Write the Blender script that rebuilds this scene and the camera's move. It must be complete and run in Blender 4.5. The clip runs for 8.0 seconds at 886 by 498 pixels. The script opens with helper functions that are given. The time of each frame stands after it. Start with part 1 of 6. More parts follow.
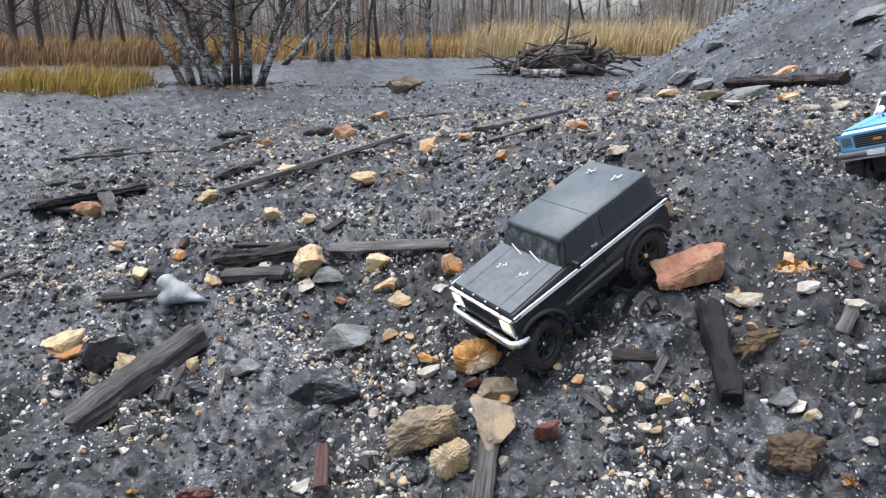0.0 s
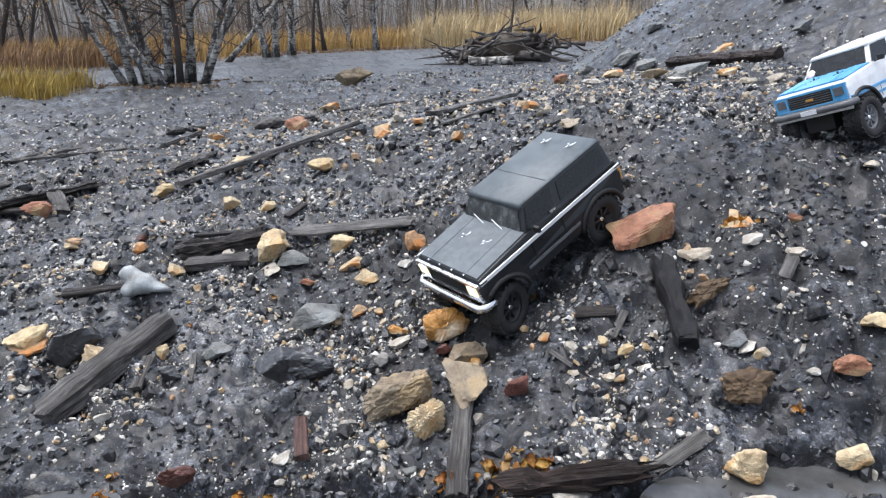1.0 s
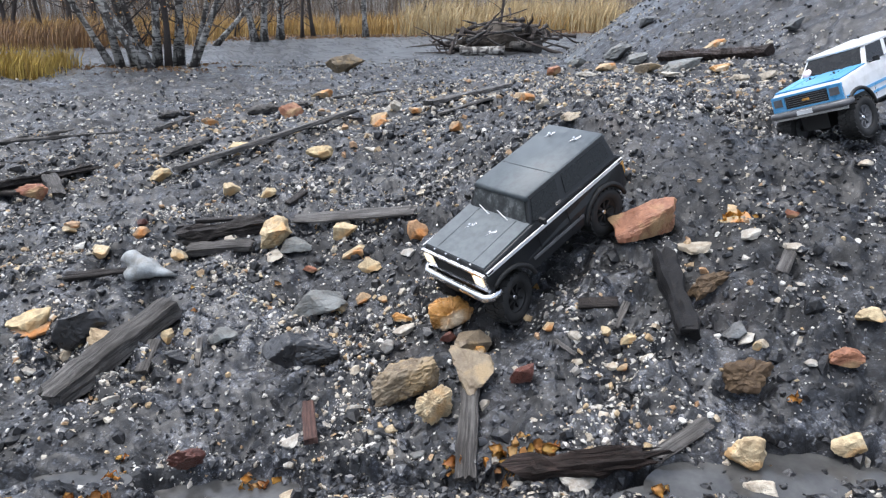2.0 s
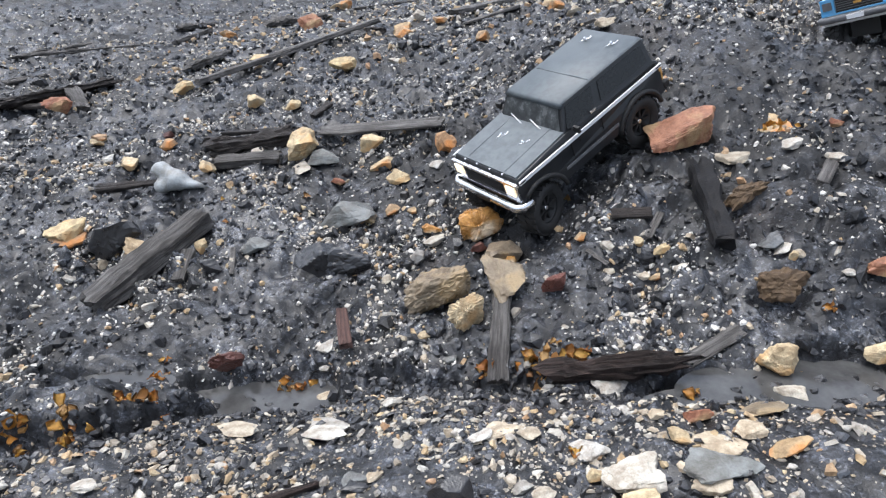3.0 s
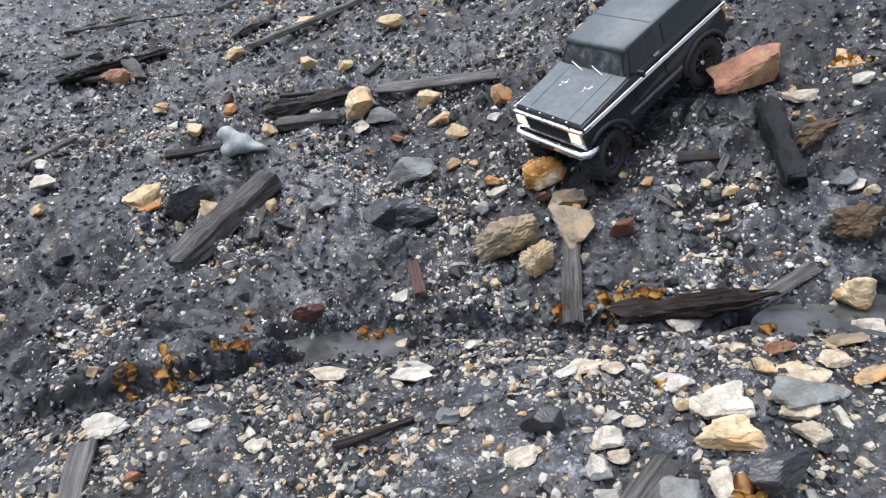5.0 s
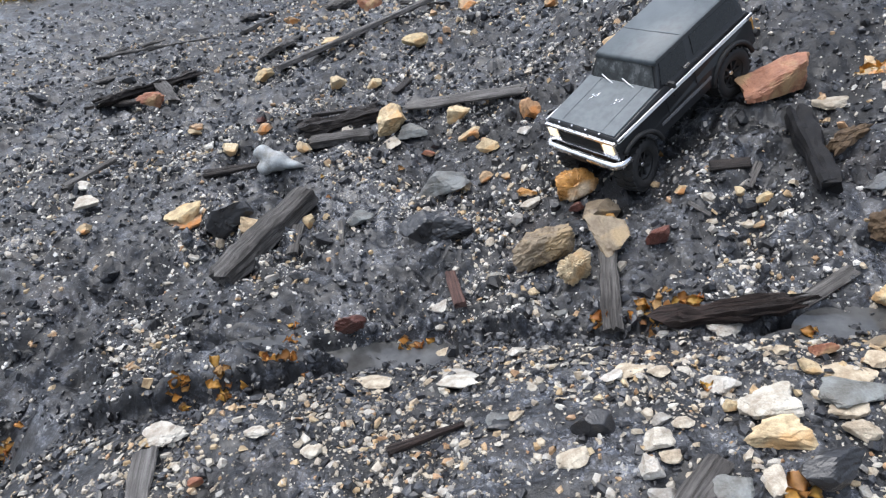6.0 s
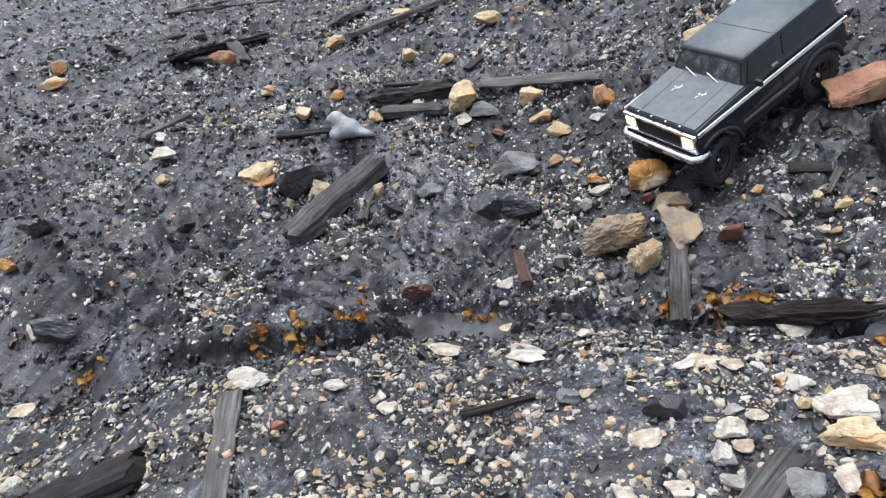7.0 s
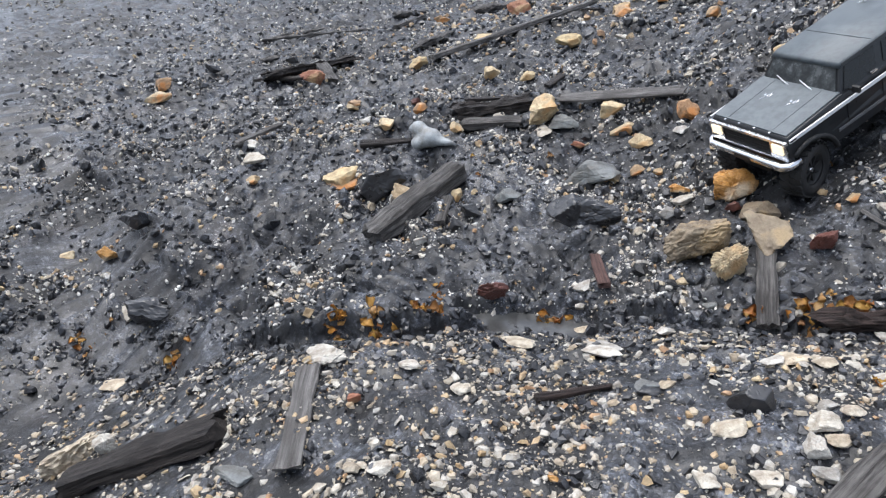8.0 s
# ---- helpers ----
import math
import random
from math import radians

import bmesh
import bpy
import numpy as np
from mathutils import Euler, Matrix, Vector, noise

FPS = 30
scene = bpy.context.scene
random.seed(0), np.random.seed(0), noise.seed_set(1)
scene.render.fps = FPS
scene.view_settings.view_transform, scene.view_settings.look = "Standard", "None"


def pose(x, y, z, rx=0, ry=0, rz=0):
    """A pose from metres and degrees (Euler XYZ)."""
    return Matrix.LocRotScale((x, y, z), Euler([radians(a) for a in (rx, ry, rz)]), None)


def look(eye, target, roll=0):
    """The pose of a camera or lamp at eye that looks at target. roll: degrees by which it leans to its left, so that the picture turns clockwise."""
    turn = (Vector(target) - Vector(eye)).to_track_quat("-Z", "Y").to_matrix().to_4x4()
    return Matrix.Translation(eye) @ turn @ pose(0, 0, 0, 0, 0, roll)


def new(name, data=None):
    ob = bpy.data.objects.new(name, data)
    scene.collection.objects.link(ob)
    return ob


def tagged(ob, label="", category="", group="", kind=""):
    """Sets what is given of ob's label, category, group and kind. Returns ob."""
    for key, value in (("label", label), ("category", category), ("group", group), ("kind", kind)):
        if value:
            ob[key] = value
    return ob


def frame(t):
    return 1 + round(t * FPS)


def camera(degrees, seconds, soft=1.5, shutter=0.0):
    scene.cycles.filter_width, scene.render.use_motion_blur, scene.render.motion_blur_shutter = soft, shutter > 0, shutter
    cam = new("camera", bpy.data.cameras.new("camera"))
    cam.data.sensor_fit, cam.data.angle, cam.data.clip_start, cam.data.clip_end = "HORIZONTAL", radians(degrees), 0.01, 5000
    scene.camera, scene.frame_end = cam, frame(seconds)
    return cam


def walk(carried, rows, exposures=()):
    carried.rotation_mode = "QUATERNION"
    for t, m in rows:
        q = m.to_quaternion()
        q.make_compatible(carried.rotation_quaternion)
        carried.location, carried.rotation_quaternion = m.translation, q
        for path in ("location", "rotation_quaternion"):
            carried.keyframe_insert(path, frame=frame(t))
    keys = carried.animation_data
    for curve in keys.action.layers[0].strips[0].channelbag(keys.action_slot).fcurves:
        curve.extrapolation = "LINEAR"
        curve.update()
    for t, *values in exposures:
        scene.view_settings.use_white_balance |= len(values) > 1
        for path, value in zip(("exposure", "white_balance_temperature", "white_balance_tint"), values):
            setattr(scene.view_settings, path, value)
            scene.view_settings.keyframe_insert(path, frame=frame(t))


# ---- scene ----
S = 1.15  # size of the plan's unit in metres
cam = camera(68.6, 8.0, soft=1.25)
PATH = [
    (0, (0.013, 0.057, 0.982), (-0.008, 1.964, 0.379), -0.4),
    (0.5, (-0.005, 0.025, 0.963), (-0.086, 1.939, 0.387), -1.9),
    (1, (-0.005, 0.01, 0.953), (0.106, 1.907, 0.326), -2.2),
    (2.5, (-0.07, -0.009, 0.964), (0.086, 1.859, 0.267), -0.7),
    (3, (-0.073, -0.007, 0.939), (0.013, 1.786, 0.058), -1.4),
    (3.5, (-0.075, -0.007, 0.943), (-0.022, 1.761, 0.009), -2.4),
    (4, (-0.088, -0.007, 0.937), (-0.058, 1.739, -0.037), -3.0),
    (4.5, (-0.112, -0.022, 0.939), (-0.11, 1.711, -0.06), -3.9),
    (6, (-0.177, -0.07, 0.951), (-0.257, 1.695, 0.013), -6.8),
    (6.5, (-0.208, -0.081, 0.97), (-0.296, 1.684, 0.032), -5.2),
    (7, (-0.254, -0.103, 0.966), (-0.432, 1.627, -0.022), -3.4),
    (7.5, (-0.237, -0.142, 0.949), (-0.509, 1.57, -0.049), -5.0),
    (8, (-0.268, -0.153, 0.9), (-0.656, 1.605, 0.029), -3.9),
]
walk(cam, [(t, look([S * v for v in eye], [S * v for v in target], roll)) for t, eye, target, roll in PATH],
     exposures=[(0.0, 1.38, 6150, 9.5), (8.0, 1.24, 6150, 9.5)])

# ---- sky and light: an overcast autumn day ----
world = bpy.data.worlds.new("overcast")
world.use_nodes = True
scene.world = world
wn = world.node_tree
wn.nodes.clear()
w_out = wn.nodes.new("ShaderNodeOutputWorld")
w_bg = wn.nodes.new("ShaderNodeBackground")
w_hsv = wn.nodes.new("ShaderNodeHueSaturation")
w_sky = wn.nodes.new("ShaderNodeTexSky")
w_sky.sky_type = "NISHITA"
w_sky.sun_disc = False
w_sky.sun_elevation, w_sky.sun_rotation = radians(76), radians(-70)
w_sky.air_density, w_sky.dust_density = 1.0, 4.0
w_hsv.inputs["Saturation"].default_value = 0.55
w_bg.inputs["Strength"].default_value = 0.125
wn.links.new(w_sky.outputs[0], w_hsv.inputs["Color"])
wn.links.new(w_hsv.outputs[0], w_bg.inputs["Color"])
wn.links.new(w_bg.outputs[0], w_out.inputs["Surface"])
sun = bpy.data.lights.new("sun", "SUN")
sun.energy, sun.angle, sun.color = 0.9, radians(60), (1.0, 0.98, 0.95)
sun_ob = new("sun", sun)
sun_ob.matrix_world = look((-2.5, 2.5, 10), (0, 1.5, 0))

rng = np.random.default_rng(7)


# ---- materials ----
def mat(name):
    m = bpy.data.materials.new(name)
    m.use_nodes = True
    nt = m.node_tree
    return m, nt, nt.nodes["Principled BSDF"]


def node(nt, kind, **vals):
    n = nt.nodes.new(kind)
    for k, v in vals.items():
        n.inputs[k.replace("_", " ")].default_value = v
    return n


def ramp(nt, src, stops):
    r = nt.nodes.new("ShaderNodeValToRGB")
    el = r.color_ramp.elements
    while len(el) < len(stops):
        el.new(0.5)
    for e, (p, c) in zip(el, stops):
        e.position = p
        e.color = (*c, 1) if len(c) == 3 else c
    nt.links.new(src, r.inputs[0])
    return r.outputs[0]


def mixed(nt, fac, a, b, how="MIX"):
    m = nt.nodes.new("ShaderNodeMix")
    m.data_type, m.blend_type = "RGBA", how
    for sock, v in ((m.inputs[0], fac), (m.inputs[6], a), (m.inputs[7], b)):
        if isinstance(v, (int, float)):
            sock.default_value = v
        elif isinstance(v, tuple):
            sock.default_value = (*v, 1)
        else:
            nt.links.new(v, sock)
    return m.outputs[2]


def coords(nt, kind="Object", scale=(1, 1, 1)):
    tc = nt.nodes.new("ShaderNodeTexCoord")
    mp = nt.nodes.new("ShaderNodeMapping")
    mp.inputs["Scale"].default_value = scale
    nt.links.new(tc.outputs[kind], mp.inputs["Vector"])
    return mp.outputs[0]


def tex(nt, vec, scale, detail=4, rough=0.6):
    n = node(nt, "ShaderNodeTexNoise", Scale=scale, Detail=detail, Roughness=rough)
    nt.links.new(vec, n.inputs["Vector"])
    return n.outputs["Fac"]


def bump(nt, bsdf, height, strength=0.5, dist=0.002):
    b = node(nt, "ShaderNodeBump", Strength=strength, Distance=dist)
    nt.links.new(height, b.inputs["Height"])
    nt.links.new(b.outputs[0], bsdf.inputs["Normal"])


def stone_mat(name, stops, rough=0.7, scale=40, stain=None, shared=False, spec=0.4):
    """Stone in a range of colours, with blotches, grain, stains and relief; shared: pieces of one mesh differ."""
    m, nt, b = mat(name)
    v = coords(nt)
    if shared:
        rnd = nt.nodes.new("ShaderNodeNewGeometry").outputs["Random Per Island"]
    else:
        rnd = nt.nodes.new("ShaderNodeObjectInfo").outputs["Random"]
    base = ramp(nt, rnd, stops)
    blot = tex(nt, v, scale, 5, 0.65)
    dark = mixed(nt, 1.0, base, (0.52, 0.47, 0.42), "MULTIPLY")
    col = mixed(nt, ramp(nt, blot, [(0.36, (1, 1, 1)), (0.62, (0, 0, 0))]), base, dark)
    if stain:
        big = tex(nt, v, scale * 0.45, 3, 0.5)
        col = mixed(nt, ramp(nt, big, [(0.5, (0, 0, 0)), (0.62, (0.85, 0.85, 0.85))]), col, stain)
    fine = tex(nt, v, scale * 9, 3, 0.7)
    col = mixed(nt, 0.5, col, ramp(nt, fine, [(0.3, (0.55, 0.55, 0.55)), (0.7, (1.25, 1.25, 1.25))]), "MULTIPLY")
    nt.links.new(col, b.inputs["Base Color"])
    rr = ramp(nt, blot, [(0.3, (rough - 0.25,) * 3), (0.7, (min(1, rough + 0.1),) * 3)])
    nt.links.new(rr, b.inputs["Roughness"])
    b.inputs["Specular IOR Level"].default_value = spec
    bump(nt, b, mixed(nt, 0.4, blot, fine), 0.7, 0.004)
    return m


def wood_mat(name, light, dark, moss=None, rough=0.7):
    """Weathered wood with its grain along the piece's own x."""
    m, nt, b = mat(name)
    v = coords(nt, "Object", (4, 105, 105))
    v2 = coords(nt, "Object", (10, 14, 14))
    grain = tex(nt, v, 1.6, 6, 0.7)
    blot = tex(nt, v2, 1.0, 4, 0.6)
    col = ramp(nt, grain, [(0.38, dark), (0.5, tuple((a + c) / 2 for a, c in zip(light, dark))), (0.60, light)])
    col = mixed(nt, ramp(nt, blot, [(0.4, (0, 0, 0)), (0.7, (0.75, 0.75, 0.75))]), col, dark)
    if moss:
        col = mixed(nt, ramp(nt, tex(nt, v2, 0.5, 2, 0.5), [(0.56, (0, 0, 0)), (0.66, (0.7, 0.7, 0.7))]), col, moss)
    nt.links.new(col, b.inputs["Base Color"])
    nt.links.new(ramp(nt, blot, [(0.3, (rough - 0.3,) * 3), (0.7, (rough,) * 3)]), b.inputs["Roughness"])
    b.inputs["Specular IOR Level"].default_value = 0.25
    bump(nt, b, grain, 1.0, 0.008)
    return m


def plain_mat(name, colour, rough=0.5, metal=0.0, var=0.25, scale=60, relief=0.1, dust_or_sheen=None, spec=0.5):
    """Paint, rubber, plastic or metal with slight mottling, and dust, mud or painted sheen where given."""
    m, nt, b = mat(name)
    v = coords(nt)
    n1 = tex(nt, v, scale, 5, 0.65)
    n2 = tex(nt, v, scale * 6, 2, 0.6)
    lo, hi = tuple(c * (1 - var) for c in colour), tuple(min(1, c * (1 + var)) for c in colour)
    col = ramp(nt, n1, [(0.3, lo), (0.7, hi)])
    if dust_or_sheen:
        col = mixed(nt, ramp(nt, n1, [(0.46, (0, 0, 0)), (0.72, (0.8, 0.8, 0.8))]), col, dust_or_sheen)
    nt.links.new(col, b.inputs["Base Color"])
    nt.links.new(ramp(nt, n1, [(0.25, (max(0.03, rough - 0.1),) * 3), (0.75, (min(1, rough + 0.18),) * 3)]), b.inputs["Roughness"])
    b.inputs["Metallic"].default_value = metal
    b.inputs["Specular IOR Level"].default_value = spec
    bump(nt, b, n2, relief, 0.001)
    return m


def ground_mat():
    m, nt, b = mat("wet_colliery_slag")
    v = coords(nt)
    wide = tex(nt, v, 1.7, 4, 0.55)
    mid = tex(nt, v, 11, 6, 0.7)
    fine = tex(nt, v, 70, 6, 0.75)
    wob = nt.nodes.new("ShaderNodeMix")
    wob.data_type = "VECTOR"
    wob.inputs[0].default_value = 0.012
    nz = node(nt, "ShaderNodeTexNoise", Scale=90.0, Detail=3.0)
    nt.links.new(v, nz.inputs["Vector"])
    nt.links.new(v, wob.inputs[4])
    nt.links.new(nz.outputs["Color"], wob.inputs[5])
    col = ramp(nt, mid, [(0.38, (0.004, 0.004, 0.0045)), (0.5, (0.014, 0.0152, 0.0185)), (0.64, (0.060, 0.065, 0.077))])
    col = mixed(nt, 0.8, col, ramp(nt, wide, [(0.36, (0.65, 0.65, 0.65)), (0.62, (1.5, 1.5, 1.52))]), "MULTIPLY")
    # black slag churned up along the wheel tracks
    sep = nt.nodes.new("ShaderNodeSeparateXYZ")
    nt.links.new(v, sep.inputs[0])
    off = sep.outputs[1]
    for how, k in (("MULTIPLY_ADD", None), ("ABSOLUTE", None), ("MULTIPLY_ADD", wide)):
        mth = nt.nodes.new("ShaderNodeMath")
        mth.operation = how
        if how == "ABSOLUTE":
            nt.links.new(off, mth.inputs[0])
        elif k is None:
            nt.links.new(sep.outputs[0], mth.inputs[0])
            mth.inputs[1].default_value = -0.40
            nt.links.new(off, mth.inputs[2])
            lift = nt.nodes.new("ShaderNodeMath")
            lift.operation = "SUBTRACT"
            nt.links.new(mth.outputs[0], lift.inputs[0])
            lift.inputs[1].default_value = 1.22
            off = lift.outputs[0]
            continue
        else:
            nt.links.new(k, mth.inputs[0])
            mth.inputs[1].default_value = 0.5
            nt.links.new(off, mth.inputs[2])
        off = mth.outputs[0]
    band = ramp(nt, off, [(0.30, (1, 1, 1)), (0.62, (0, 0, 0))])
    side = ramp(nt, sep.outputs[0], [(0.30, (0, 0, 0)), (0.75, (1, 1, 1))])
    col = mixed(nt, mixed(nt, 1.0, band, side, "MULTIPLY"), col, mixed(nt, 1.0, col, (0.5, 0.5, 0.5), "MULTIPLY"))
    high = None
    for scale, stops in ((95, [(0.0, (0.2,) * 3), (0.45, (0.6,) * 3), (0.8, (1.3,) * 3), (0.93, (1.8,) * 3), (0.985, (3.2, 3.1, 2.9))]),
                         (190, [(0.0, (0.3,) * 3), (0.5, (0.7,) * 3), (0.82, (1.5,) * 3), (0.92, (1.9,) * 3), (0.975, (3.8, 3.7, 3.5))]),
                         (380, [(0.0, (0.4,) * 3), (0.6, (0.9,) * 3), (0.85, (1.5,) * 3), (0.96, (2.4, 2.4, 2.35))])):
        vo = node(nt, "ShaderNodeTexVoronoi", Scale=scale, Randomness=1.0)
        nt.links.new(wob.outputs[1], vo.inputs["Vector"])
        sep = nt.nodes.new("ShaderNodeSeparateColor")
        nt.links.new(vo.outputs["Color"], sep.inputs[0])
        tone = ramp(nt, sep.outputs[0], stops)
        col = mixed(nt, 0.8, col, tone, "MULTIPLY")
        dome = ramp(nt, vo.outputs["Distance"], [(0.0, (1, 1, 1)), (0.75, (0, 0, 0))])
        step = mixed(nt, 0.25, dome, sep.outputs[1])
        high = step if high is None else mixed(nt, 0.4, high, step)
    rust = tex(nt, v, 5.5, 3, 0.5)
    col = mixed(nt, ramp(nt, rust, [(0.6, (0, 0, 0)), (0.74, (0.35, 0.35, 0.35))]), col, (0.05, 0.034, 0.024))
    col = mixed(nt, 1.0, col, (0.21, 0.21, 0.205), "DARKEN")
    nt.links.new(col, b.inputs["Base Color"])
    wet = mixed(nt, 0.5, wide, mid)
    nt.links.new(ramp(nt, wet, [(0.38, (0.62,) * 3), (0.5, (0.42,) * 3), (0.62, (0.24,) * 3)]), b.inputs["Roughness"])
    b.inputs["Specular IOR Level"].default_value = 0.5
    # a film of rain water, patchy
    film = mixed(nt, 0.5, wide, tex(nt, v, 24, 4, 0.6))
    nt.links.new(ramp(nt, film, [(0.46, (0.0,) * 3), (0.62, (0.7,) * 3)]), b.inputs["Coat Weight"])
    b.inputs["Coat Roughness"].default_value = 0.16
    b.inputs["Coat IOR"].default_value = 1.33
    soft = node(nt, "ShaderNodeBump", Strength=0.5, Distance=0.004)
    nt.links.new(mid, soft.inputs["Height"])
    nt.links.new(soft.outputs[0], b.inputs["Coat Normal"])
    bump(nt, b, mixed(nt, 0.4, high, fine), 0.8, 0.005)
    return m


def leaf_mat(name, stops):
    m, nt, b = mat(name)
    v = coords(nt)
    col = ramp(nt, nt.nodes.new("ShaderNodeObjectInfo").outputs["Random"], stops)
    n = tex(nt, v, 90, 4, 0.6)
    col = mixed(nt, ramp(nt, n, [(0.5, (0, 0, 0)), (0.72, (0.7, 0.7, 0.7))]), col, (0.16, 0.07, 0.02))
    nt.links.new(col, b.inputs["Base Color"])
    b.inputs["Roughness"].default_value = 0.45
    bump(nt, b, n, 0.4, 0.002)
    return m


def bark_mat():
    m, nt, b = mat("birch_bark")
    v = coords(nt, "Object", (6, 6, 22))
    n = tex(nt, v, 1.3, 4, 0.6)
    v2 = coords(nt, "Object", (7, 7, 3))
    k = tex(nt, v2, 1.2, 5, 0.65)
    col = ramp(nt, n, [(0.40, (0.04, 0.035, 0.032)), (0.48, (0.30, 0.285, 0.26)), (0.7, (0.52, 0.50, 0.46))])
    col = mixed(nt, ramp(nt, k, [(0.49, (0, 0, 0)), (0.56, (0.9, 0.9, 0.9))]), col, (0.035, 0.03, 0.028))
    nt.links.new(col, b.inputs["Base Color"])
    b.inputs["Roughness"].default_value = 0.8
    bump(nt, b, n, 0.6, 0.01)
    return m


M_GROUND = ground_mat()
PALE = [(0.0, (0.59, 0.57, 0.51)), (0.2, (0.52, 0.46, 0.36)), (0.4, (0.57, 0.555, 0.515)), (0.55, (0.40, 0.36, 0.29)), (0.7, (0.55, 0.465, 0.34)), (0.85, (0.56, 0.54, 0.48)), (1.0, (0.26, 0.255, 0.245))]
WHITE = [(0.0, (0.80, 0.79, 0.76)), (0.35, (0.64, 0.62, 0.57)), (0.6, (0.76, 0.75, 0.72)), (0.8, (0.50, 0.47, 0.41)), (1.0, (0.72, 0.68, 0.60))]
OCHRE = [(0.0, (0.46, 0.33, 0.18)), (0.3, (0.56, 0.44, 0.27)), (0.6, (0.43, 0.26, 0.14)), (0.8, (0.58, 0.48, 0.31)), (1.0, (0.50, 0.33, 0.20))]
M_PALE = stone_mat("pale_shale", PALE, 0.75, 45)
M_PALE_BITS = stone_mat("pale_shale_chips", PALE, 0.75, 60, shared=True)
M_WHITE_BITS = stone_mat("white_shale_flakes", WHITE, 0.7, 60, shared=True)
M_OCHRE = stone_mat("ochre_sandstone", OCHRE, 0.7, 40, stain=(0.5, 0.2, 0.05))
M_OCHRE_BITS = stone_mat("ochre_chips", OCHRE + [], 0.7, 60, shared=True)
M_CREAM = stone_mat("cream_sandstone", [(0.0, (0.62, 0.50, 0.31)), (0.5, (0.66, 0.55, 0.37)), (1.0, (0.58, 0.47, 0.27))], 0.75, 45, stain=(0.46, 0.28, 0.12))
M_BROWN = stone_mat("brown_sandstone", [(0.0, (0.235, 0.19, 0.135)), (1.0, (0.27, 0.22, 0.15))], 0.65, 35, stain=(0.30, 0.22, 0.12))
M_GREY = stone_mat("grey_shale", [(0.0, (0.17, 0.18, 0.18)), (0.5, (0.22, 0.23, 0.22)), (1.0, (0.13, 0.14, 0.15))], 0.5, 30)
M_RED = stone_mat("burnt_red_shale", [(0.0, (0.36, 0.15, 0.09)), (1.0, (0.40, 0.19, 0.11))], 0.6, 30, stain=(0.40, 0.27, 0.14))
M_DARKRED = stone_mat("dark_red_stone", [(0.0, (0.12, 0.05, 0.04)), (1.0, (0.16, 0.065, 0.05))], 0.45, 45)
M_ORANGE = stone_mat("iron_stained_stone", [(0.0, (0.55, 0.27, 0.07)), (1.0, (0.58, 0.32, 0.10))], 0.4, 30, stain=(0.60, 0.50, 0.36))
M_COAL = stone_mat("coal", [(0.0, (0.012, 0.012, 0.014)), (1.0, (0.028, 0.029, 0.033))], 0.45, 35, spec=0.6)
M_COAL_BITS = stone_mat("coal_chips", [(0.0, (0.008, 0.008, 0.010)), (0.6, (0.022, 0.023, 0.027)), (1.0, (0.080, 0.086, 0.099))], 0.42, 60, shared=True, spec=0.5)
M_GRIT = stone_mat("grey_shale_grit", [(0.0, (0.10, 0.108, 0.122)), (0.5, (0.20, 0.21, 0.23)), (1.0, (0.38, 0.385, 0.39))], 0.55, 60, shared=True)
for wet in (M_COAL, M_COAL_BITS):
    wet.node_tree.nodes["Principled BSDF"].inputs["Coat Weight"].default_value = 0.45
    wet.node_tree.nodes["Principled BSDF"].inputs["Coat Roughness"].default_value = 0.2
M_CHAR = stone_mat("charcoal", [(0.0, (0.010, 0.010, 0.011)), (1.0, (0.018, 0.018, 0.020))], 0.85, 40, spec=0.25)
M_MUD = stone_mat("peaty_clod", [(0.0, (0.10, 0.065, 0.035)), (1.0, (0.12, 0.08, 0.045))], 0.8, 60)
M_WOOD = wood_mat("weathered_grey_wood", (0.17, 0.16, 0.15), (0.030, 0.027, 0.025))
M_WOOD_PALE = wood_mat("pale_grey_wood", (0.21, 0.20, 0.19), (0.060, 0.055, 0.051))
M_WOOD_DARK = wood_mat("wet_dark_wood", (0.06, 0.05, 0.045), (0.012, 0.01, 0.009), rough=0.6)
M_WOOD_BROWN = wood_mat("rotten_brown_wood", (0.060, 0.040, 0.034), (0.008, 0.006, 0.005), rough=0.6)
M_WOOD_RED = wood_mat("reddish_wood", (0.16, 0.09, 0.075), (0.05, 0.03, 0.026))
M_LEAF = leaf_mat("autumn_leaf", [(0.0, (0.52, 0.22, 0.035)), (0.3, (0.54, 0.33, 0.07)), (0.6, (0.38, 0.14, 0.03)), (0.85, (0.48, 0.29, 0.10)), (1.0, (0.28, 0.13, 0.045))])
M_BIRCH = bark_mat()
M_TWIG = plain_mat("dark_twig", (0.055, 0.045, 0.04), 0.85, var=0.4)
M_WATER = plain_mat("puddle_water", (0.060, 0.060, 0.059), 0.05, var=0.55, scale=14, relief=0.03)


# ---- ground form ----
def smooth(a, b, v):
    k = np.clip((v - a) / (b - a), 0, 1)
    return k * k * (3 - 2 * k)


def lattice(ix, iy, seed):
    h = (ix * 374761393 + iy * 668265263 + seed * 1274126177) & 0xFFFFFFFF
    h = ((h ^ (h >> 13)) * 1274126177) & 0xFFFFFFFF
    return ((h ^ (h >> 16)) & 0xFFFF) / 65535.0 * 2 * math.pi


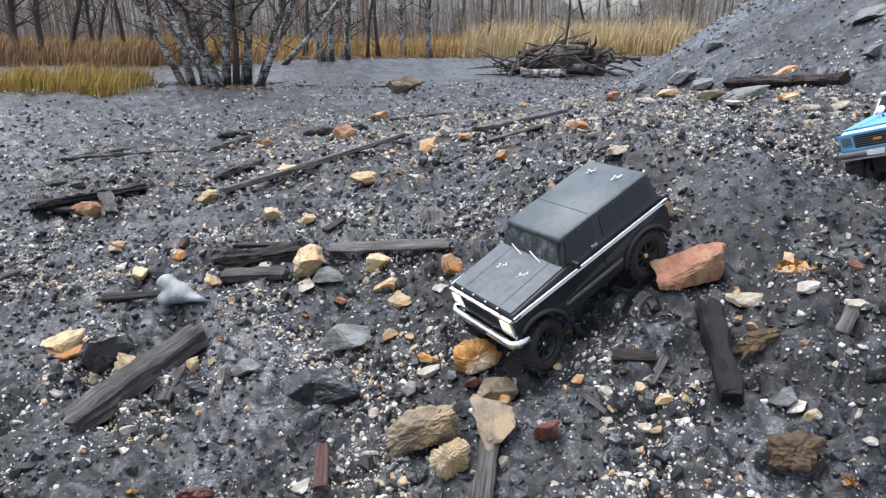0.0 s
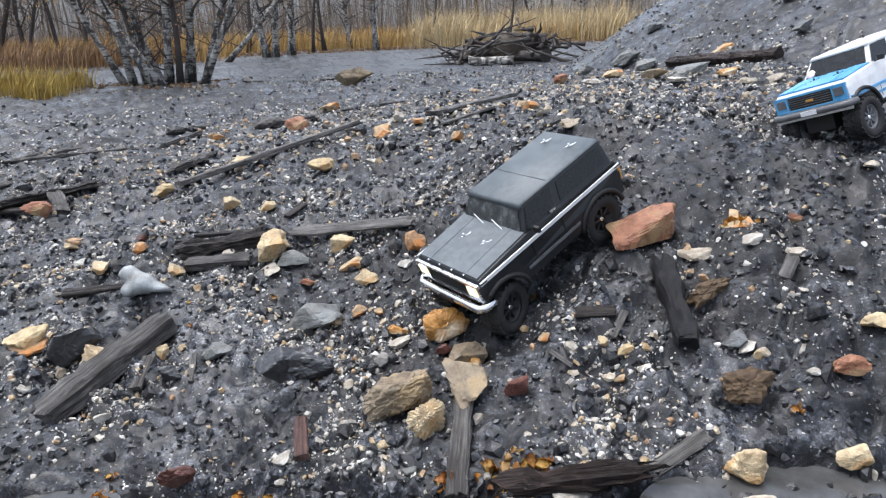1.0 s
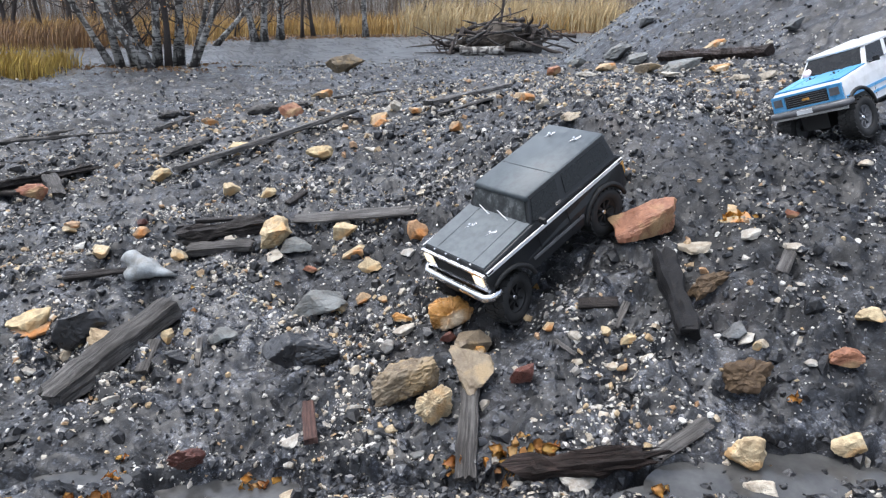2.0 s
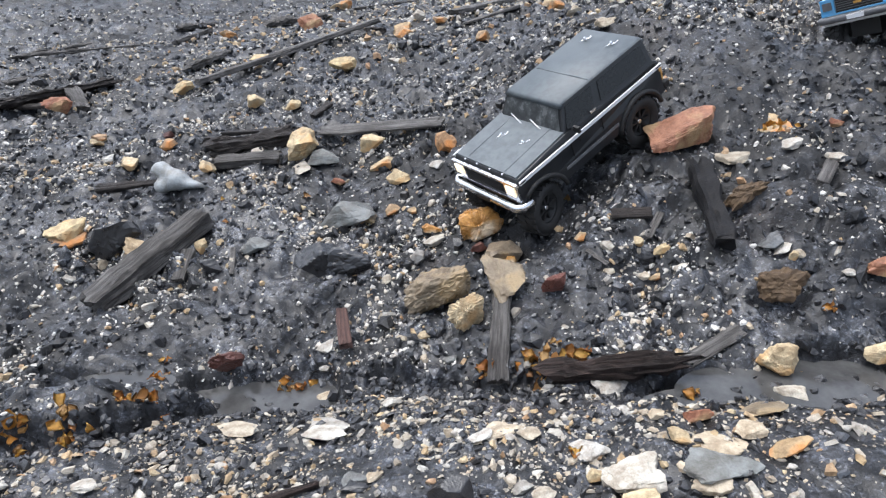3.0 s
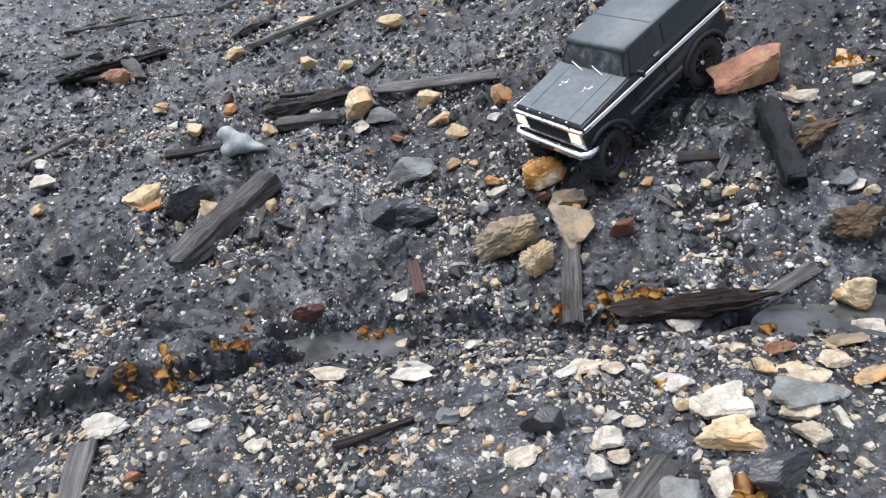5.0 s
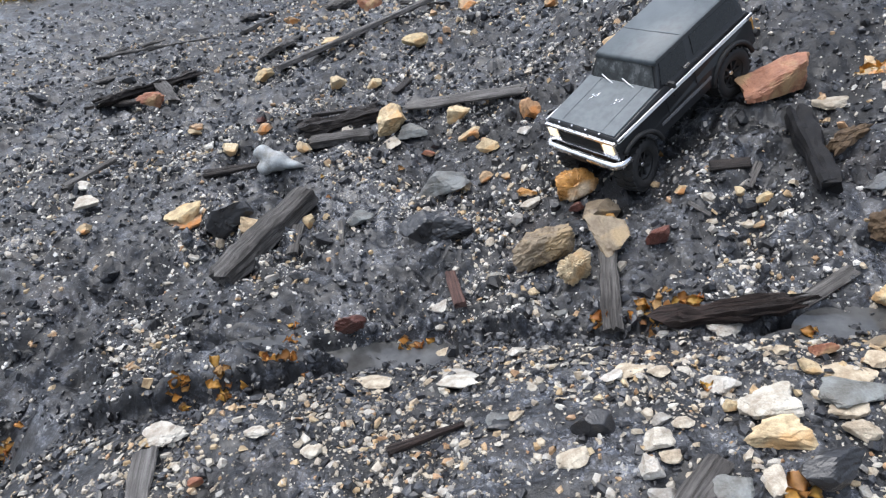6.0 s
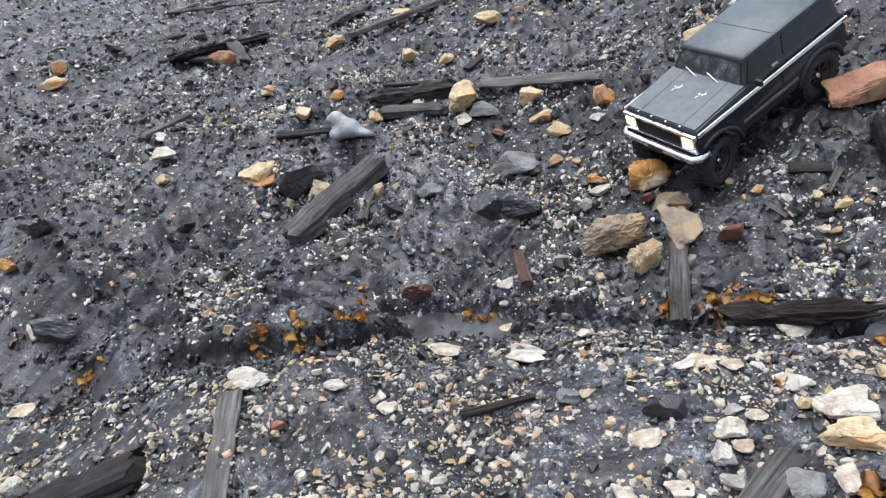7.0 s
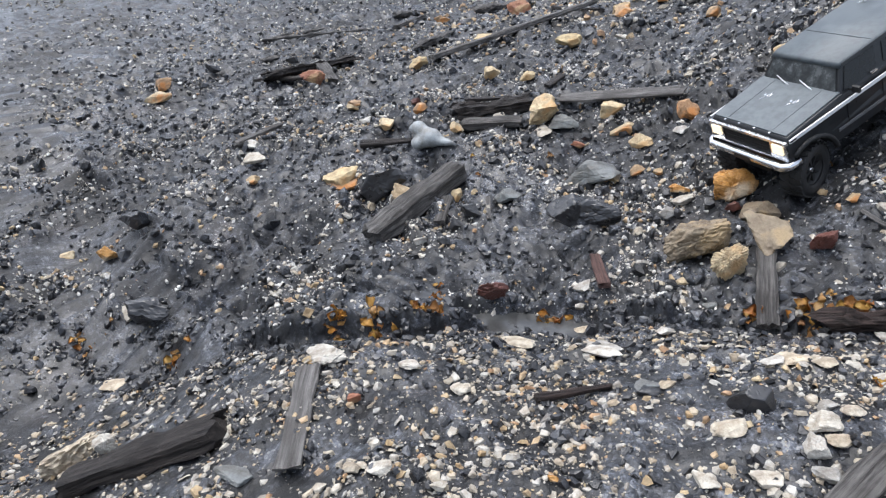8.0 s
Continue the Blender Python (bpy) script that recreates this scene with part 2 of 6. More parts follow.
def wave(x, y, seed=0):
    """Gradient noise, about -0.7 to 0.7."""
    x, y = np.asarray(x, float), np.asarray(y, float)
    ix, iy = np.floor(x).astype(np.int64), np.floor(y).astype(np.int64)
    fx, fy = x - ix, y - iy
    u, v = fx * fx * fx * (fx * (fx * 6 - 15) + 10), fy * fy * fy * (fy * (fy * 6 - 15) + 10)

    def g(i, j):
        a = lattice(ix + i, iy + j, seed)
        return np.cos(a) * (fx - i) + np.sin(a) * (fy - j)
    a, b = g(0, 0) * (1 - u) + g(1, 0) * u, g(0, 1) * (1 - u) + g(1, 1) * u
    return a * (1 - v) + b * v


def ditch(x):
    """The gully's middle line."""
    return 0.86 + 0.06 * np.tanh((-x - 0.9) / 0.35) - 0.07 * np.tanh((x - 0.15) / 0.25)


def groove(x):
    """The washed-out cut in the gully."""
    return np.interp(x, (-1.3, -1.03, -0.8, -0.64, -0.52, -0.43, -0.33, -0.2, -0.08, 0.01, 0.1, 0.21, 0.335, 0.45, 0.8),
                     (0.93, 0.84, 0.78, 0.77, 0.82, 0.89, 0.93, 0.91, 0.885, 0.85, 0.84, 0.79, 0.765, 0.73, 0.70))


PUDDLES = ((-0.419, 1.078, 0.172, 0.052, 0.230), (0.589, 0.825, 0.196, 0.075, 0.384), (0.377, 0.804, 0.086, 0.030, 0.383), (-0.704, 1.066, 0.103, 0.034, 0.288))
SLOPE = (0.2364, 0.0882, 0.2373, -0.0016, 0.0108, -0.0476, -0.0067, -0.0007, -0.0026, 0.0030, 0.0473, 0.0586, -0.0384, 0.0249)
LUMPS = ((-0.0907, -0.10, 1.20, 0.45), (-0.1121, -1.30, 0.70, 0.45), (0.0863, -1.20, 1.10, 0.18), (-0.0670, -0.30, 0.70, 0.30), (0.1326, 0.60, 1.80, 0.45), (-0.1460, 1.00, 1.80, 0.18), (-0.1830, -1.30, 0.80, 0.45), (-0.0477, -0.40, 1.00, 0.18), (0.0818, -1.30, 1.30, 0.18), (0.0748, 1.00, 1.80, 0.45), (-0.0344, -0.70, 1.30, 0.18))


def near_form(x, y):
    d = y - ditch(x)
    dip, step = np.exp(-(d / 0.16) ** 2), np.tanh(d / 0.15)
    terms = (1 + 0 * x, x, y, x * x, x * y, y * y, x ** 3, x * x * y, x * y * y, y ** 3, -dip, -dip * x, step, step * x)
    h = sum(k * f for k, f in zip(SLOPE, terms))
    for k, cx, cy, r in LUMPS:
        h = h + k * np.exp(-((x - cx) ** 2 + (y - cy) ** 2) / r ** 2)
    return h


def far_form(x, y):
    z = 0.36 + 0.011 * np.minimum(np.hypot(x, y), 40)
    z = z + 0.30 / (1 + np.exp(-np.clip((x - 0.9) / 0.55, -50, 50))) * np.exp(-(np.maximum(y - 3.5, 0) / 3.0) ** 2)
    return z + np.maximum(0, (7.5 - np.hypot(x - 9.5, y - 7.0)) * math.tan(radians(33)))


def base_form(x, y):
    d = np.hypot(x + 0.2, (y - 1.4) / 1.2)
    k = smooth(1.3, 2.6, d)
    return near_form(np.clip(x, -1.7, 1.2), np.clip(y, 0.25, 3.3)) * (1 - k) + far_form(x, y) * k


def height(x, y):
    """The ground's height with its clods and cuts."""
    x, y = np.asarray(x, float), np.asarray(y, float)
    u, v = x / S, y / S
    h = S * base_form(u, v)
    r = np.hypot(x, y)
    lump = 0.62 + 0.75 * smooth(-0.25, 0.3, wave(x / 0.33, y / 0.33, 3))
    bank = smooth(0.02, -0.06, v - groove(u)) * smooth(3.0, 2.0, r)
    lump = lump * (1 - 0.55 * bank)
    h = h + 0.036 * wave(x / 0.21, y / 0.21, 1) * lump + 0.040 * lump * wave(x / 0.085, y / 0.085, 2)
    rid = 1 - 2 * np.abs(wave(x / 0.06, y / 0.06, 4))
    h = h + 0.020 * lump * (rid - 0.55) * (r < 9) + 0.011 * wave(x / 0.030, y / 0.030, 5) * lump * (r < 6) + 0.0045 * wave(x / 0.015, y / 0.015, 9) * lump * (r < 4)
    d = v - groove(u) - 0.03 * wave(x / 0.07, 0.5 + 0 * x, 6) - 0.022 * wave(x / 0.024, y / 0.05, 18)
    cut = (1 - smooth(-0.006, 0.012, d)) * smooth(-0.12, -0.015, d)
    h = h - 0.066 * (0.75 + 0.7 * wave(x / 0.3, 2.5 + 0 * x, 10)) * cut * smooth(-1.5, -1.1, u) * smooth(0.75, 0.4, u)
    for cx, cy, a, e, level in PUDDLES:
        q = np.hypot((x - cx) / a, (y - cy) / e) + 0.42 * wave(x / 0.09, y / 0.06, 15) + 0.22 * wave(x / 0.03, y / 0.03, 17)
        k = smooth(1.2, 0.75, q)
        h = h * (1 - k) + (level - 0.010 + 0.010 * wave(x / 0.05, y / 0.05, 16)) * k
    far = smooth(3.5, 7, r)
    h = h + far * (0.07 * wave(x / 1.3, y / 1.3, 7) + 0.035 * wave(x / 0.5, y / 0.5, 8)) * (1 - 0.75 * smooth(9, 14, r) * (x < 4))
    return h


def up_vector(x, y, e=0.03):
    gx = (height(x + e, y) - height(x - e, y)) / (2 * e)
    gy = (height(x, y + e) - height(x, y - e)) / (2 * e)
    return Vector((-float(gx), -float(gy), 1)).normalized()


# ---- building helpers ----
def part(name, bm, material, parent=None, label=""):
    me = bpy.data.meshes.new(name)
    bm.normal_update()
    bm.to_mesh(me)
    bm.free()
    me.materials.append(material)
    ob = new(name, me)
    if parent is not None:
        ob.parent = parent
    if label:
        ob["label"] = label
    return ob


def mesh_from(name, verts, faces, material, smooth_shade=False):
    """One object from arrays of places and of equal-sided faces."""
    me = bpy.data.meshes.new(name)
    verts, faces = np.asarray(verts, np.float32), np.asarray(faces, np.int32)
    n, k = faces.shape
    me.vertices.add(len(verts))
    me.vertices.foreach_set("co", verts.ravel())
    me.loops.add(n * k)
    me.loops.foreach_set("vertex_index", faces.ravel())
    me.polygons.add(n)
    me.polygons.foreach_set("loop_start", np.arange(0, n * k, k, dtype=np.int32))
    me.polygons.foreach_set("loop_total", np.full(n, k, np.int32))
    me.polygons.foreach_set("use_smooth", np.full(n, smooth_shade))
    me.update(calc_edges=True)
    me.validate()
    me.materials.append(material)
    return new(name, me)


# ---- ground sheet ----
def build_ground():
    front = np.radians(np.linspace(-49, 45, 430))
    rest = np.radians(np.linspace(45, 311, 70))[1:-1]
    az = np.concatenate([front, rest])
    rad = np.concatenate([[0.05, 0.15, 0.25], np.geomspace(0.36, 9, 600), np.geomspace(9, 600, 90)[1:]])
    A, R = np.meshgrid(az, rad)
    X, Y = R * np.sin(A), R * np.cos(A)
    Z = height(X, Y)
    na, nr = len(az), len(rad)
    V = np.stack([X.ravel(), Y.ravel(), Z.ravel()], 1)
    i = np.arange(nr - 1)[:, None] * na
    j = np.arange(na)[None, :]
    k = (j + 1) % na
    F = np.stack([i + j, i + k, i + na + k, i + na + j], -1).reshape(-1, 4)[:, ::-1]
    V = np.concatenate([V, [[0, 0, float(height(0.0, 0.0))]]])
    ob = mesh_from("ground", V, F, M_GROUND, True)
    bm = bmesh.new()
    bm.from_mesh(ob.data)
    bm.verts.ensure_lookup_table()
    c = bm.verts[len(V) - 1]
    for a in range(na):
        bm.faces.new((bm.verts[a], c, bm.verts[(a + 1) % na])).smooth = True
    bmesh.ops.recalc_face_normals(bm, faces=bm.faces[:])
    bm.normal_update()
    if sum(f.normal.z for f in bm.faces[:200]) < 0:
        bmesh.ops.reverse_faces(bm, faces=bm.faces[:])
    bm.to_mesh(ob.data)
    bm.free()
    tagged(ob, "wet black colliery slag with grey fines and clods", "ground", kind="structure")


build_ground()


# ---- stones ----
ICO = {}


def ico(level):
    if level not in ICO:
        bm = bmesh.new()
        bmesh.ops.create_icosphere(bm, subdivisions=level, radius=1)
        ICO[level] = (np.array([v.co[:] for v in bm.verts]), np.array([[v.index for v in f.verts] for f in bm.faces]))
        bm.free()
    return ICO[level]


def rock_points(seed, level, planes, flat=0.0, rough=0.05, edge=50):
    """A ball cut by random planes with softened edges: an angular stone of about unit half-size."""
    g = np.random.default_rng(seed)
    U, F = ico(level)
    i = np.arange(planes) + 0.5
    ph, th = np.arccos(1 - 2 * i / planes), math.pi * (1 + 5 ** 0.5) * i + g.uniform(0, 6)
    N = np.stack([np.cos(th) * np.sin(ph), np.sin(th) * np.sin(ph), np.cos(ph)], 1) + g.normal(0, 0.38, (planes, 3))
    N /= np.linalg.norm(N, axis=1)[:, None]
    D = g.uniform(0.52, 1.0, planes)
    c = np.maximum(U @ N.T, 1e-3) / D
    top = c.max(axis=1)
    r = 1 / (top * np.sum((c / top[:, None]) ** edge, axis=1) ** (1 / edge))
    P = U * np.minimum(r, 1.35)[:, None]
    off = g.uniform(0, 50, 3)
    n = wave(P[:, 0] * 2.2 + off[0], P[:, 1] * 2.2 + P[:, 2] * 1.7 + off[1], 11) + 0.5 * wave(P[:, 0] * 5 + off[2], P[:, 1] * 5 - P[:, 2] * 4, 12)
    n2 = wave(P[:, 0] * 11 + off[1], P[:, 2] * 11 + P[:, 1] * 6, 13)
    P = P * (1 + rough * 1.6 * n + rough * 1.3 * n2 + rough * 0.9 * wave(P[:, 1] * 23 + off[0], P[:, 0] * 21 + P[:, 2] * 17, 14))[:, None]
    P /= np.abs(P).max(axis=0)
    return P, F


def lying(up):
    """A frame on a slope: x across, z out of it."""
    a = (Vector((1, 0, 0)) - up * up.x).normalized()
    return Matrix((a, up.cross(a), up)).transposed().to_4x4()


def stone(name, x, y, l, w, h, turn, material, label, tilt=0.0, seed=0, planes=14, rough=0.06, sink=0.12, level=4, category="stone", group="", profile=None, dent=0.0):
    """A stone of length, width and height, lying on the slope and sunk in a little."""
    P, F = rock_points(seed or int(abs(x * 7919 + y * 104729)), level, planes, rough=rough)
    g = np.random.default_rng(int(abs(x * 131 + y * 977) * 100))
    k = int(g.integers(6, 10))
    a = np.arctan2(P[:, 1], P[:, 0]) / (2 * math.pi) * k + k
    lobes = g.uniform(0.72, 1.12, k)
    lo = np.floor(a).astype(int)
    f = (lobes[lo % k] * (1 - (a - lo)) + lobes[(lo + 1) % k] * (a - lo)) if h < 0.6 * l else np.ones(len(P))
    P[:, :2] *= f[:, None]
    if h < 0.4 * l:
        P[:, 2] = np.sign(P[:, 2]) * np.abs(P[:, 2]) ** 0.6
    if profile:
        P = np.sign(P) * np.abs(P) ** 0.6
        top = np.interp(P[:, 0], np.linspace(-1, 1, len(profile)), profile)
        P[:, 2] = np.where(P[:, 2] > -0.4, (P[:, 2] + 0.4) * top - 0.4, P[:, 2])
    if dent:
        U = P / np.linalg.norm(P, axis=1)[:, None]
        P = P * (1 - dent * np.clip(1.25 * (U @ np.array([0.30, -0.72, 0.62])) - 0.35, 0, 0.75))[:, None]
    P = P - (P.max(axis=0) + P.min(axis=0)) / 2
    P = P / P.max(axis=0) * np.array([l / 2, w / 2, h / 2])
    ob = mesh_from(name, P, F, material, rough > 0.03)
    if ob.data.polygons:
        ob.data.polygons.foreach_set("use_smooth", [False] * len(ob.data.polygons))
    up = up_vector(x, y, max(0.03, l / 2))
    q = lying(up)
    z = float(height(x, y))
    ob.matrix_world = Matrix.Translation((x, y, z)) @ q @ pose(0, 0, h * (0.5 - sink), 0, tilt, turn)
    tagged(ob, label, category, group)
    return ob


def plank(name, a, b, width, thick, material, label, seed=0, rag=0.3, taper=0.0, lift=0.0, roll=0.0, bow=0.0, decay=0.35, category="plank"):
    """A weathered board or stick from a to b, lying on the ground, with worn edges, splits and ragged ends."""
    g = np.random.default_rng(seed or int(abs(a[0] * 9973 + b[1] * 7907) * 10) + 3)
    pa, pb = Vector((*a, float(height(*a)))), Vector((*b, float(height(*b))))
    mid = [(1 - k) * np.array(a) + k * np.array(b) for k in np.linspace(0.1, 0.9, 9)]
    over = max(0.0, max(float(height(*m)) - (pa.z * (1 - k) + pb.z * k) for m, k in zip(mid, np.linspace(0.1, 0.9, 9))))
    length = (pb - pa).length
    nx, ny = max(10, int(length / 0.008)), 10
    ring = []
    for j in range(ny * 2):
        t = j / (ny * 2) * 2 * math.pi
        cx, cy = math.cos(t), math.sin(t)
        k = (abs(cx) ** 9 + abs(cy) ** 9) ** (-1 / 9)
        ring.append((cx * k, cy * k))
    ring = np.array(ring)
    V = []
    o1, o2 = g.uniform(0, 90, 2)
    for i in range(nx + 1):
        s = i / nx
        wob = 1 + (0.10 + 0.5 * decay) * wave(s * length * 18 + o1, 0.3, 21) - taper * s
        shift = width * 0.10 * float(wave(s * length * 9 + o2, 0.7, 22)) + bow * 4 * s * (1 - s)
        for j, (ry, rz) in enumerate(ring):
            split = float(wave(j * 1.7 + o2, s * length * 5 + o1, 23)) * (0.6 + 1.2 * decay) + decay * float(wave(j * 2.3 + o1, s * length * 30 + o2, 25))
            e = rag * width * float(wave(j * 0.9 + o1, 3.1 + (0 if s < 0.5 else 9), 24)) * (1.6 if i in (0, nx) else 0)
            xx = s * length + (e if i == 0 else -e)
            V.append((xx, ry * width / 2 * float(wob) * (1 + 0.16 * split) + float(shift), rz * thick / 2 * float(wob) * (1 + 0.5 * split)))
    n = len(ring)
    F = [(i * n + j, i * n + (j + 1) % n, (i + 1) * n + (j + 1) % n, (i + 1) * n + j) for i in range(nx) for j in range(n)]
    bm = bmesh.new()
    vs = [bm.verts.new(v) for v in V]
    for f in F:
        bm.faces.new([vs[q] for q in f])
    bm.faces.new(vs[:n][::-1])
    bm.faces.new(vs[-n:])
    bmesh.ops.recalc_face_normals(bm, faces=bm.faces[:])
    for f in bm.faces:
        f.smooth = False
    ob = part(name, bm, material)
    d = (pb - pa).normalized()
    up = up_vector((a[0] + b[0]) / 2, (a[1] + b[1]) / 2, 0.06)
    side = up.cross(d).normalized()
    up = d.cross(side)
    m = Matrix((d, side, up)).transposed().to_4x4()
    ob.matrix_world = Matrix.Translation(pa + up * (thick * 0.36 + over * 0.5 + lift)) @ m @ pose(0, 0, 0, roll, 0, 0)
    return tagged(ob, label, category)


# ---- loose chips and gravel ----
def chip_templates(seed, kind):
    g = np.random.default_rng(seed)
    out = []
    for _ in range(14):
        if kind == "tiny":
            V = np.array([(1, 0, 0), (-1, 0, 0), (0, 1, 0), (0, -1, 0), (0, 0, 1)], float) * g.uniform(0.6, 1.2, (5, 1)) - np.array([0, 0, 0.25])
            F = np.array([(0, 2, 4), (2, 1, 4), (1, 3, 4), (3, 0, 4)])
        elif kind == "lump":
            V, F = ico(1)
            V = V * g.uniform(0.65, 1.2, (len(V), 1))
        else:
            n = 5
            a = (np.arange(n) + g.uniform(-0.33, 0.33, n)) / n * 2 * math.pi
            r = g.uniform(0.55, 1.15, n)
            ring = np.stack([np.cos(a) * r, np.sin(a) * r], 1)
            V = np.concatenate([np.c_[ring * g.uniform(0.68, 0.92, (n, 1)), 0.85 + g.uniform(-0.4, 0.3, n)], np.c_[ring, g.uniform(-1.0, -0.3, n)], [[g.uniform(-0.2, 0.2), g.uniform(-0.2, 0.2), 1.05]]])
            F = []
            for i in range(n):
                k = (i + 1) % n
                F += [(i, k, 2 * n), (i, n + i, n + k), (i, n + k, k)]
            F = np.array(F)
        out.append((V, F))
    return out


def scatter(name, places, sizes, kind, flat, material, label, seed, sink=0.25, tilt=0.35):
    """Loose bits of one sort, lying on the ground."""
    g = np.random.default_rng(seed)
    X, Y = places
    Z = height(X, Y)
    e = 0.015
    GX, GY = (height(X + e, Y) - height(X - e, Y)) / (2 * e), (height(X, Y + e) - height(X, Y - e)) / (2 * e)
    n = len(X)
    up = np.stack([-GX, -GY, np.ones(n)], 1) * 0.8 + g.normal(0, tilt, (n, 3))
    up /= np.linalg.norm(up, axis=1)[:, None]
    ref = np.stack([np.cos(t := g.uniform(0, 2 * math.pi, n)), np.sin(t), np.zeros(n)], 1)
    a = np.cross(up, ref)
    a /= np.linalg.norm(a, axis=1)[:, None]
    b = np.cross(up, a)
    temps = chip_templates(seed, kind)
    pick = g.integers(0, len(temps), n)
    VV, FF, base = [], [], 0
    for ti, (V, F) in enumerate(temps):
        idx = np.nonzero(pick == ti)[0]
        if not len(idx):
            continue
        s = sizes[idx] / 2
        f = flat * g.uniform(0.6, 1.5, len(idx))
        asp = g.uniform(0.42, 1.0, len(idx))
        C = np.stack([X[idx], Y[idx], Z[idx]], 1) + up[idx] * (s * f * (1 - 2 * sink))[:, None]
        P = C[:, None, :] + s[:, None, None] * (V[None, :, 0, None] * a[idx][:, None, :] + V[None, :, 1, None] * asp[:, None, None] * b[idx][:, None, :] + (f[:, None] * V[None, :, 2])[..., None] * up[idx][:, None, :])
        VV.append(P.reshape(-1, 3))
        FF.append((F[None] + (np.arange(len(idx)) * len(V))[:, None, None]).reshape(-1, 3) + base)
        base += len(idx) * len(V)
    ob = mesh_from(name, np.concatenate(VV), np.concatenate(FF), material)
    return tagged(ob, label, "gravel", kind="stuff")


def spread(n, seed, x0, x1, y0, y1, keep=None):
    """n random places in a stretch of the plan; keep gives the chance of a place."""
    g = np.random.default_rng(seed)
    X, Y = np.zeros(0), np.zeros(0)
    while len(X) < n:
        x, y = g.uniform(x0, x1, n * 2), g.uniform(y0, y1, n * 2)
        if keep is not None:
            ok = g.uniform(0, 1, len(x)) < keep(x, y)
            x, y = x[ok], y[ok]
        X, Y = np.concatenate([X, x]), np.concatenate([Y, y])
    return X[:n], Y[:n]


def on_bank(x, y):
    """Thick gravel on the camera's side of the gully, thinner in patches."""
    d = groove(x / S) * S - y
    away = np.exp(-((x + 0.2) / 1.5) ** 4 - ((y - 0.6) / 0.62) ** 4)
    return away * (1 - 0.35 * smooth(0.25, 0.6, x)) * smooth(0.03, 0.09, d) * (0.35 + 0.65 * smooth(-0.25, 0.25, wave(x / 0.22, y / 0.22, 31)))


def on_slope(x, y):
    d = y - groove(x / S) * S
    return smooth(0.0, 0.06, d) * (0.10 + 0.9 * smooth(-0.1, 0.4, wave(x / 0.27, y / 0.27, 32))) * (1 - 0.72 * churned(x, y))


def churned(x, y):
    """The trucks' track across the slope, where few chips are left on top."""
    return np.exp(-((y - 0.40 * x - 1.28) / 0.33) ** 2) * smooth(0.25, 0.6, x)


def sizes(n, seed, lo, hi, power=2.2):
    return lo + (hi - lo) * np.random.default_rng(seed).uniform(0, 1, n) ** power


